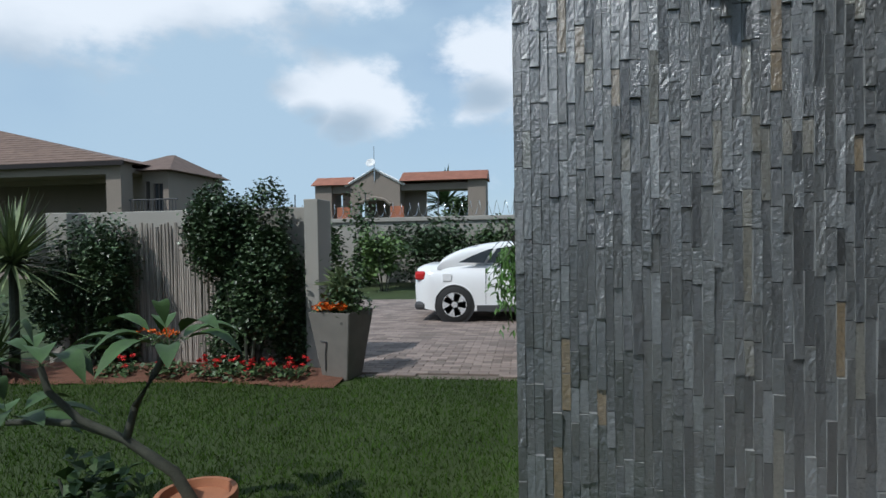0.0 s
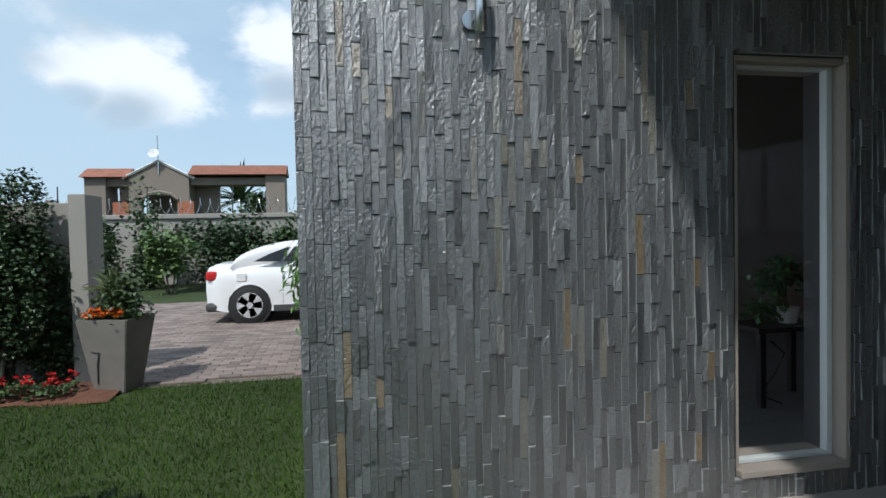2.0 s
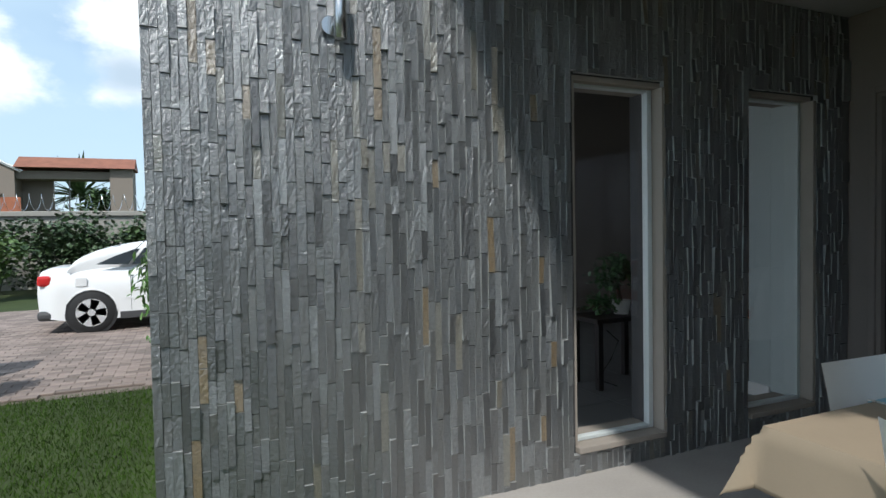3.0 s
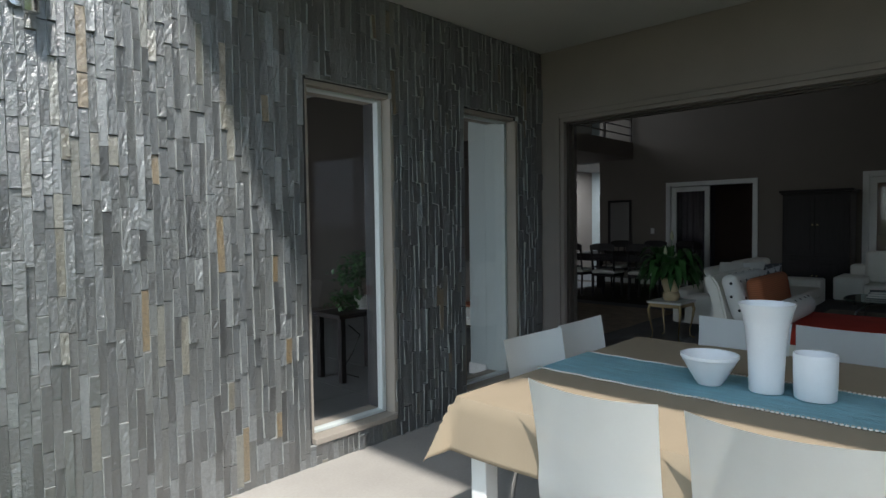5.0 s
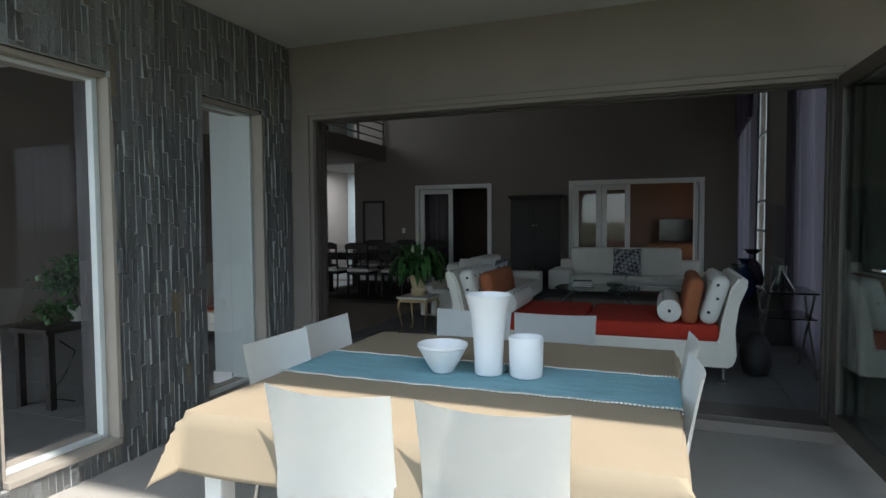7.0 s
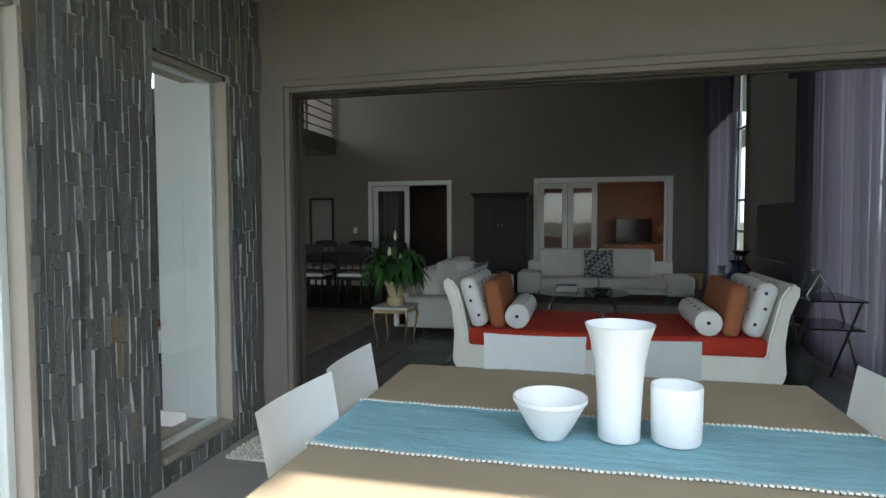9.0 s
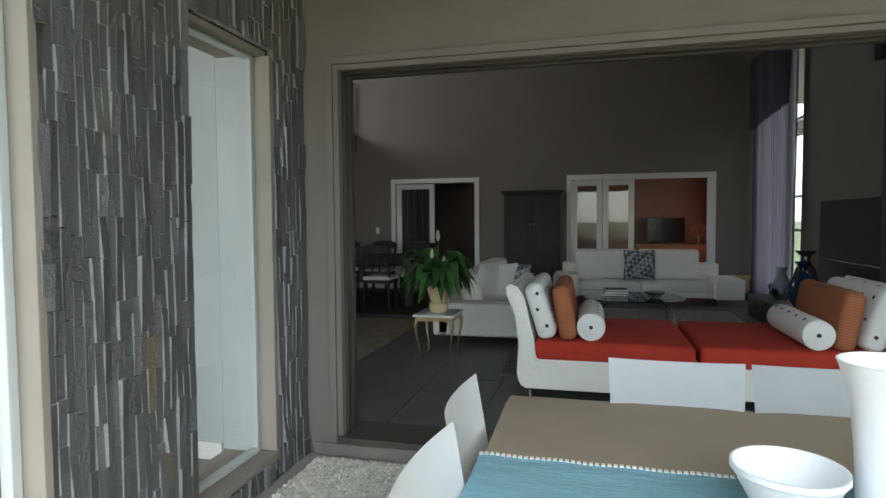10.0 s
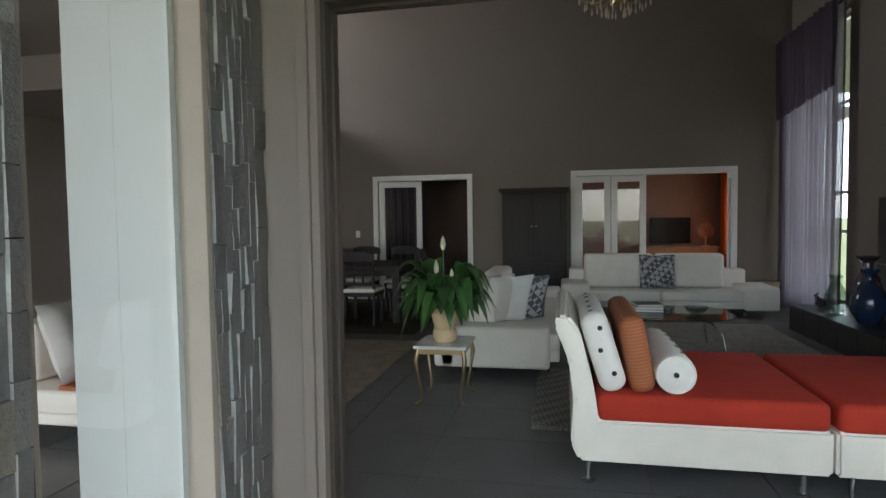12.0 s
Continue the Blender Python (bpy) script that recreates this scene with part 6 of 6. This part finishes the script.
# ---- car ----
def car():
    """A white saloon, its tail at x = 0, facing +x, its near side at y = 0."""
    c = thing("car", "white saloon car parked on the brick driveway", "car", at=(-0.12, 10.8, -0.035))
    W = 1.77
    # stations along the body: x, sill z, shoulder z, and how far the end tucks in
    def body(u, v):
        x = 4.55 * u
        lo = 0.2 + 0.1 * max(0, 1 - u * 9) ** 2 + 0.06 * max(0, (u - 0.92) / 0.08)
        deck = 1.02 - 0.05 * max(0, 1 - u * 25) ** 2 - 0.32 * max(0, (u - 0.62) / 0.38) ** 1.7 - 0.03 * max(0, 0.2 - u)
        tuck = 0.16 * max(0, 1 - u * 14) ** 2 + 0.25 * max(0, (u - 0.9) / 0.1) ** 2
        a = v * math.pi
        # a rounded section from sill, over the deck, to the other sill
        n = 0.32
        cy, sz = -math.cos(a), math.sin(a)
        yy = W / 2 + (W / 2 - tuck) * (1 if cy > 0 else -1) * abs(cy) ** n
        zz = lo + (deck - lo) * abs(sz) ** 0.42
        x += (-0.06 * math.sin(min(1, zz) * 2.6) + 0.06) * (1 if u < 0.02 else 0)
        return (x, yy, zz)
    bm = sheet(body, 60, 40)
    bmesh.ops.recalc_face_normals(bm, faces=bm.faces[:])
    for e in (0.0, 1.0):
        ring = [bm.verts.new(body(e, j / 40)) for j in range(41)]
        bm.faces.new(ring)
    part("body", bm, M_CAR, c, smooth=True)

    def roof(u, v):
        # greenhouse arc from the boot to the bonnet
        x = 0.42 + 2.95 * u
        z = 1.0 + 0.41 * max(0.0, math.sin(math.pi * u ** 0.86)) ** 0.62
        inn = 0.05 + 0.2 * (z - 1.0) / 0.41
        a = v * math.pi
        cy, sz = -math.cos(a), math.sin(a)
        return (x, W / 2 + (W / 2 - inn) * (1 if cy > 0 else -1) * abs(cy) ** 0.3, 0.93 + (z - 0.93) * abs(sz) ** 0.35)
    part("cabin", sheet(roof, 40, 32), M_CAR, c, smooth=True)
    for s, y in ((-1, 0.0), (1, W)):
        def inset(z):
            return 0.052 + 0.2 * (z - 1.0) / 0.41 - 0.012
        for pts, nm in (([(0.80, 1.05), (1.05, 1.17), (1.35, 1.28), (1.42, 1.28), (1.25, 1.04)], "quarter_window"), ([(1.30, 1.04), (1.48, 1.29), (1.98, 1.345), (2.02, 1.03)], "rear_window"), ([(2.1, 1.03), (2.06, 1.345), (2.45, 1.31), (2.95, 1.05), (2.9, 1.02)], "front_window")):
            bm = bmesh.new()
            vs = [bm.verts.new((x, inset(z) if s < 0 else W - inset(z), z)) for x, z in pts]
            bm.faces.new(vs)
            bmesh.ops.solidify(bm, geom=bm.faces[:], thickness=0.006)
            part(nm, bm, M_CARGLASS, c, "dark tinted window")
        for x in (0.73, 3.42):
            wl2 = part("wheel", moved(lathe([(0.2, -0.1), (0.30, -0.1), (0.322, -0.08), (0.325, 0.08), (0.30, 0.1), (0.2, 0.1)], 36), pose(x, y + (0.083 if s < 0 else -0.083), 0.31, 90)), M_RUBBER, c, "black tyre", smooth=True)
            yo = y + (-0.008 if s < 0 else 0.008)
            part("rim", moved(lathe([(0.185, -0.012), (0.215, -0.012), (0.215, 0.012), (0.185, 0.012)], 32), pose(x, yo, 0.31, 90)), M_ALLOY, wl2, "silver alloy rim")
            part("hub", moved(lathe([(0, -0.016), (0.05, -0.016), (0.055, 0.016), (0, 0.016)], 16), pose(x, yo, 0.31, 90)), M_ALLOY, wl2)
            part("wheel_well", moved(lathe([(0, -0.004), (0.36, -0.004), (0.36, 0.004), (0, 0.004)], 32), pose(x, y + (-0.001 if s < 0 else 0.001), 0.31, 90)), M_RUBBER, wl2)
            part("arch", tube([(x + 0.36 * math.cos(a * math.pi / 12), y + (0.004 if s < 0 else -0.004), 0.31 + 0.36 * math.sin(a * math.pi / 12)) for a in range(13)], 0.014, 6), M_CAR, c, "white wheel arch lip")
            for k in range(5):
                a = k * 1.2566 + 0.3
                p = extrude_poly([(-0.036, 0.03), (0.036, 0.03), (0.062, 0.2), (-0.062, 0.2)], "y", -0.012, 0.012)
                part("spoke", moved(p, pose(x, yo, 0.31, 0, math.degrees(a))), M_ALLOY, wl2)
        part("sill_strip", box(1.12, 3.0, y - 0.012 if s < 0 else y - 0.03, y + 0.03 if s < 0 else y + 0.012, 0.19, 0.3, 0.01), M_GREYPL, c, "grey sill")
        part("rub_strip", box(1.2, 3.0, y - 0.004 if s < 0 else y - 0.01, y + 0.01 if s < 0 else y + 0.004, 0.5, 0.53, 0.003), M_CAR, c)
        for x in (1.55, 2.35):
            part("door_handle", box(x, x + 0.17, y - 0.008 if s < 0 else y - 0.02, y + 0.02 if s < 0 else y + 0.008, 0.8, 0.83, 0.008), M_CAR, c)
        for x in (1.28, 2.16, 3.05):
            part("door_gap", box(x, x + 0.006, y - 0.001 if s < 0 else y - 0.02, y + 0.02 if s < 0 else y + 0.001, 0.32, 0.95), M_RUBBER, c, "dark door gap")
        part("tail_light", box(0.012, 0.2, y + 0.05 if s < 0 else y - 0.3, y + 0.3 if s < 0 else y - 0.05, 0.74, 0.9, 0.045, segs=3), M_REDLENS, c, "red tail light")
    part("rear_bumper", box(0.0, 0.42, 0.03, W - 0.03, 0.21, 0.36, 0.05), M_GREYPL, c, "grey lower bumper")
    part("fuel_flap", box(0.52, 0.68, 0.002, 0.02, 0.72, 0.86, 0.008), M_CAR, c)
    part("rear_glass", sheet(lambda u, v: (0.5 + 0.62 * u, 0.32 + (W - 0.64) * v, 1.06 + 0.27 * u ** 0.85 + 0.02), 4, 6, 0.006), M_CARGLASS, c, "dark rear window")


car()

# ---- pieces: slate strips, floor tiles, paving bricks, grass ----
rng = random.Random(7)
COL, ROW = 0.0395, 0.152


def stone_mesh(seed):
    """A slate strip one unit wide (x) and high (z), its split face towards -y."""
    rg = random.Random(seed)
    nx, nz = 3, 7
    tx, tz = rg.uniform(-0.25, 0.25), rg.uniform(-0.6, 0.35)
    verts, faces = [], []
    for j in range(nz + 1):
        for i in range(nx + 1):
            edge = i in (0, nx) or j in (0, nz)
            rough = rg.uniform(0.0, 0.05) if edge else rg.uniform(-0.02, 0.05)
            verts.append((i / nx - 0.5, -1.0 - tx * (i / nx - 0.5) - tz * (j / nz - 0.5) - rough * (1.6 if seed % 3 == 0 else 0.7), j / nz))
    for j in range(nz):
        for i in range(nx):
            a = j * (nx + 1) + i
            faces.append((a, a + 1, a + nx + 2, a + nx + 1))
    rim = [i for i in range(nx + 1)] + [j * (nx + 1) + nx for j in range(1, nz + 1)] + [nz * (nx + 1) + i for i in range(nx - 1, -1, -1)] + [j * (nx + 1) for j in range(nz - 1, 0, -1)]
    k = len(verts)
    verts += [(verts[r][0], 0.6, verts[r][2]) for r in rim]
    n = len(rim)
    faces += [(rim[(q + 1) % n], rim[q], k + q, k + (q + 1) % n) for q in range(n)]
    me = bpy.data.meshes.new("slate_strip")
    me.from_pydata(verts, [], faces)
    me.materials.append(M_SLATE)
    me.materials.append(M_LIT_EDGE)
    for p in me.polygons:
        p.material_index = 1 if p.index >= nx * nz else 0
    return me


KINDS = [stone_mesh(s) for s in range(12)]
KV = [np.array([v.co for v in m.vertices]) for m in KINDS]
KF = [[list(p.vertices) for p in m.polygons] for m in KINDS]
spots = []
edges = [1.885]
while edges[-1] < 6.585 - 0.05:
    edges.append(edges[-1] + COL * rng.uniform(0.86, 1.14))
edges[-1] = 6.585
for i, (e0, e1) in enumerate(zip(edges, edges[1:])):
    x, cw = (e0 + e1) / 2, e1 - e0
    z = -0.05 - ROW * rng.choice((0, 0.33, 0.5, 1)) + rng.uniform(-0.012, 0.012)
    while z < 4.55:
        h = ROW * rng.choice((1, 1, 1, 2, 2)) + rng.uniform(-0.008, 0.008)
        z2 = z + h
        pieces = [(max(z, -0.05), z2)]
        for a, b, lo, hi in (W1, W2):
            if a - 0.012 < x < b + 0.012:
                nxt = []
                for p, q in pieces:
                    if p < lo: nxt.append((p, min(q, lo - 0.003)))
                    if q > hi: nxt.append((max(p, hi + 0.006), q))
                pieces = nxt
        for p, q in pieces:
            if p < 2.98 < q and x > 3.45:
                q = 2.975
            if x > 3.45 and p >= 2.975:
                continue
            if q - p > 0.012:
                spots.append((x, p, q, rng.choice((0.019, 0.021, 0.024, 0.026, 0.031)) + rng.uniform(-0.002, 0.002), rng.randrange(12), cw * rng.uniform(0.93, 0.97)))
        z = z2
wall = bpy.data.objects["wall_stone"]
near = [s for s in spots if 1.88 < s[0] < 3.6 and 0.75 < s[1] < 2.4][:300]
chosen = set(near)
for s in near:
    x, p, q, d, k, w = s
    o = new("slate_strip", KINDS[k])
    o.parent = wall
    o.matrix_basis = Matrix.Translation((x, WALL_Y + 0.03, p + 0.001)) @ Matrix.Diagonal((w, d, q - p - 0.004, 1))
vs, fs, base_i = [], [], 0
for s in spots:
    if s in chosen:
        continue
    x, p, q, d, k, w = s
    v = KV[k] * np.array((w, d, q - p - 0.004)) + np.array((x, WALL_Y + 0.03, p + 0.001))
    vs.append(v)
    fs += [[a + base_i for a in f] for f in KF[k]]
    base_i += len(v)
# cladding on the wall's free end
for j in range(6):
    z = -0.05
    while z < 4.5:
        h = ROW * 2
        v = KV[j] * np.array((0.046, 0.01, h - 0.002))
        v = np.stack((1.897 + v[:, 1], 3.19 + 0.047 * j + v[:, 0], z + v[:, 2]), 1)
        vs.append(v)
        fs += [[a + base_i for a in f][::-1] for f in KF[j]]
        base_i += len(v)
        z += h
rest = quads("slate_strips", np.concatenate(vs).tolist(), fs, M_SLATE, wall)
rest["kind"] = "stuff"
rest.data.materials.append(M_LIT_EDGE)
per = len(KF[0])
rest.data.polygons.foreach_set("material_index", [1 if k % per >= 21 else 0 for k in range(len(fs))])

# dark floor tiles
floor = bpy.data.objects["floor_inside"]
tile = bpy.data.meshes.new("floor_tile")
tb = box(-0.2975, 0.2975, -0.2975, 0.2975, -0.012, 0.0, 0.0015, segs=1)
tb.to_mesh(tile); tb.free(); tile.materials.append(M_TILE)
for i in range(21):
    for j in range(17):
        x, y = 2.35 + 0.6 * i, -1.15 + 0.6 * j + 0.0
        if x > 14.2 or y > 8.3 or (x < 6.6 and y < 3.6):
            continue
        o = new("floor_tile", tile)
        o.parent = floor
        o.matrix_basis = pose(x, y, 0.1)

# paving bricks of the driveway, laid in a basket of pairs
structure("driveway", box(-3.2, 9.0, 6.75, 14.6, -0.3, -0.055), M_JOINT, "brick paved driveway curving past the planter", "paving")
drive = bpy.data.objects["driveway"]
bk = bpy.data.meshes.new("brick")
tb = box(-0.109, 0.109, -0.0525, 0.0525, 0.0, 0.022, 0.004, segs=1)
tb.to_mesh(bk); tb.free(); bk.materials.append(M_BRICK)
bv, bf = np.array([v.co for v in bk.vertices]), [list(p.vertices) for p in bk.polygons]
vs, fs, base_i, count = [], [], 0, 0
for j in range(70):
    for i in range(30):
        cx, cy = -3.0 + 0.224 * (i + 0.5 * (j % 2)), 6.86 + 0.111 * j
        edge = 6.82 + 0.28 * max(0.0, 0.4 - cx) + 0.05 * math.sin(cx * 1.3)
        if cy < edge or cx < -2.9 + 0.4 * math.sin(cy):
            continue
        lift, tilt = -0.055 + rng.uniform(0, 0.004), rng.uniform(-1.2, 1.2)
        if cy < 9.6 and -0.2 < cx < 2.0 and count < 290:
            o = new("brick", bk)
            o.parent = drive
            o.matrix_basis = pose(cx, cy, lift, 0, 0, tilt)
            count += 1
        else:
            c, s = math.cos(radians(tilt)), math.sin(radians(tilt))
            v = bv @ np.array(((c, s, 0), (-s, c, 0), (0, 0, 1))) + np.array((cx, cy, lift))
            vs.append(v)
            fs += [[a + base_i for a in f] for f in bf]
            base_i += len(v)
quads("paving_bricks", np.concatenate(vs).tolist(), fs, M_BRICK, drive)["kind"] = "stuff"

# grass blades of the near lawn
nr = np.random.RandomState(3)
N = 120000
gx, gy = nr.uniform(-6.5, 2.6, N), 3.17 + 4.3 * nr.uniform(0, 1, N) ** 1.15
keep = (gy < 6.8 - 0.0 * gx) & ~((gx < 0.05) & (gy > 6.42 + 0.1 * np.sin(3 * gx))) & ~((gx > 1.86) & (gy < 3.5))
gx, gy = gx[keep], gy[keep]
n = len(gx)
az, h, w = nr.uniform(0, 6.283, n), nr.uniform(0.02, 0.045, n), nr.uniform(0.0025, 0.005, n)
lx, ly = nr.normal(0, 0.016, n), nr.normal(0, 0.016, n)
z0 = -0.062
v = np.empty((n, 3, 3))
v[:, 0] = np.stack((gx - np.cos(az) * w, gy - np.sin(az) * w, np.full(n, z0)), 1)
v[:, 1] = np.stack((gx + np.cos(az) * w, gy + np.sin(az) * w, np.full(n, z0)), 1)
v[:, 2] = np.stack((gx + lx, gy + ly, z0 + h), 1)
gme = bpy.data.meshes.new("grass")
gme.from_pydata(v.reshape(-1, 3).tolist(), [], np.arange(3 * n).reshape(-1, 3).tolist())
gme.materials.append(M_GRASS)
tagged(new("grass", gme), "short mown green lawn grass", "grass", kind="stuff")
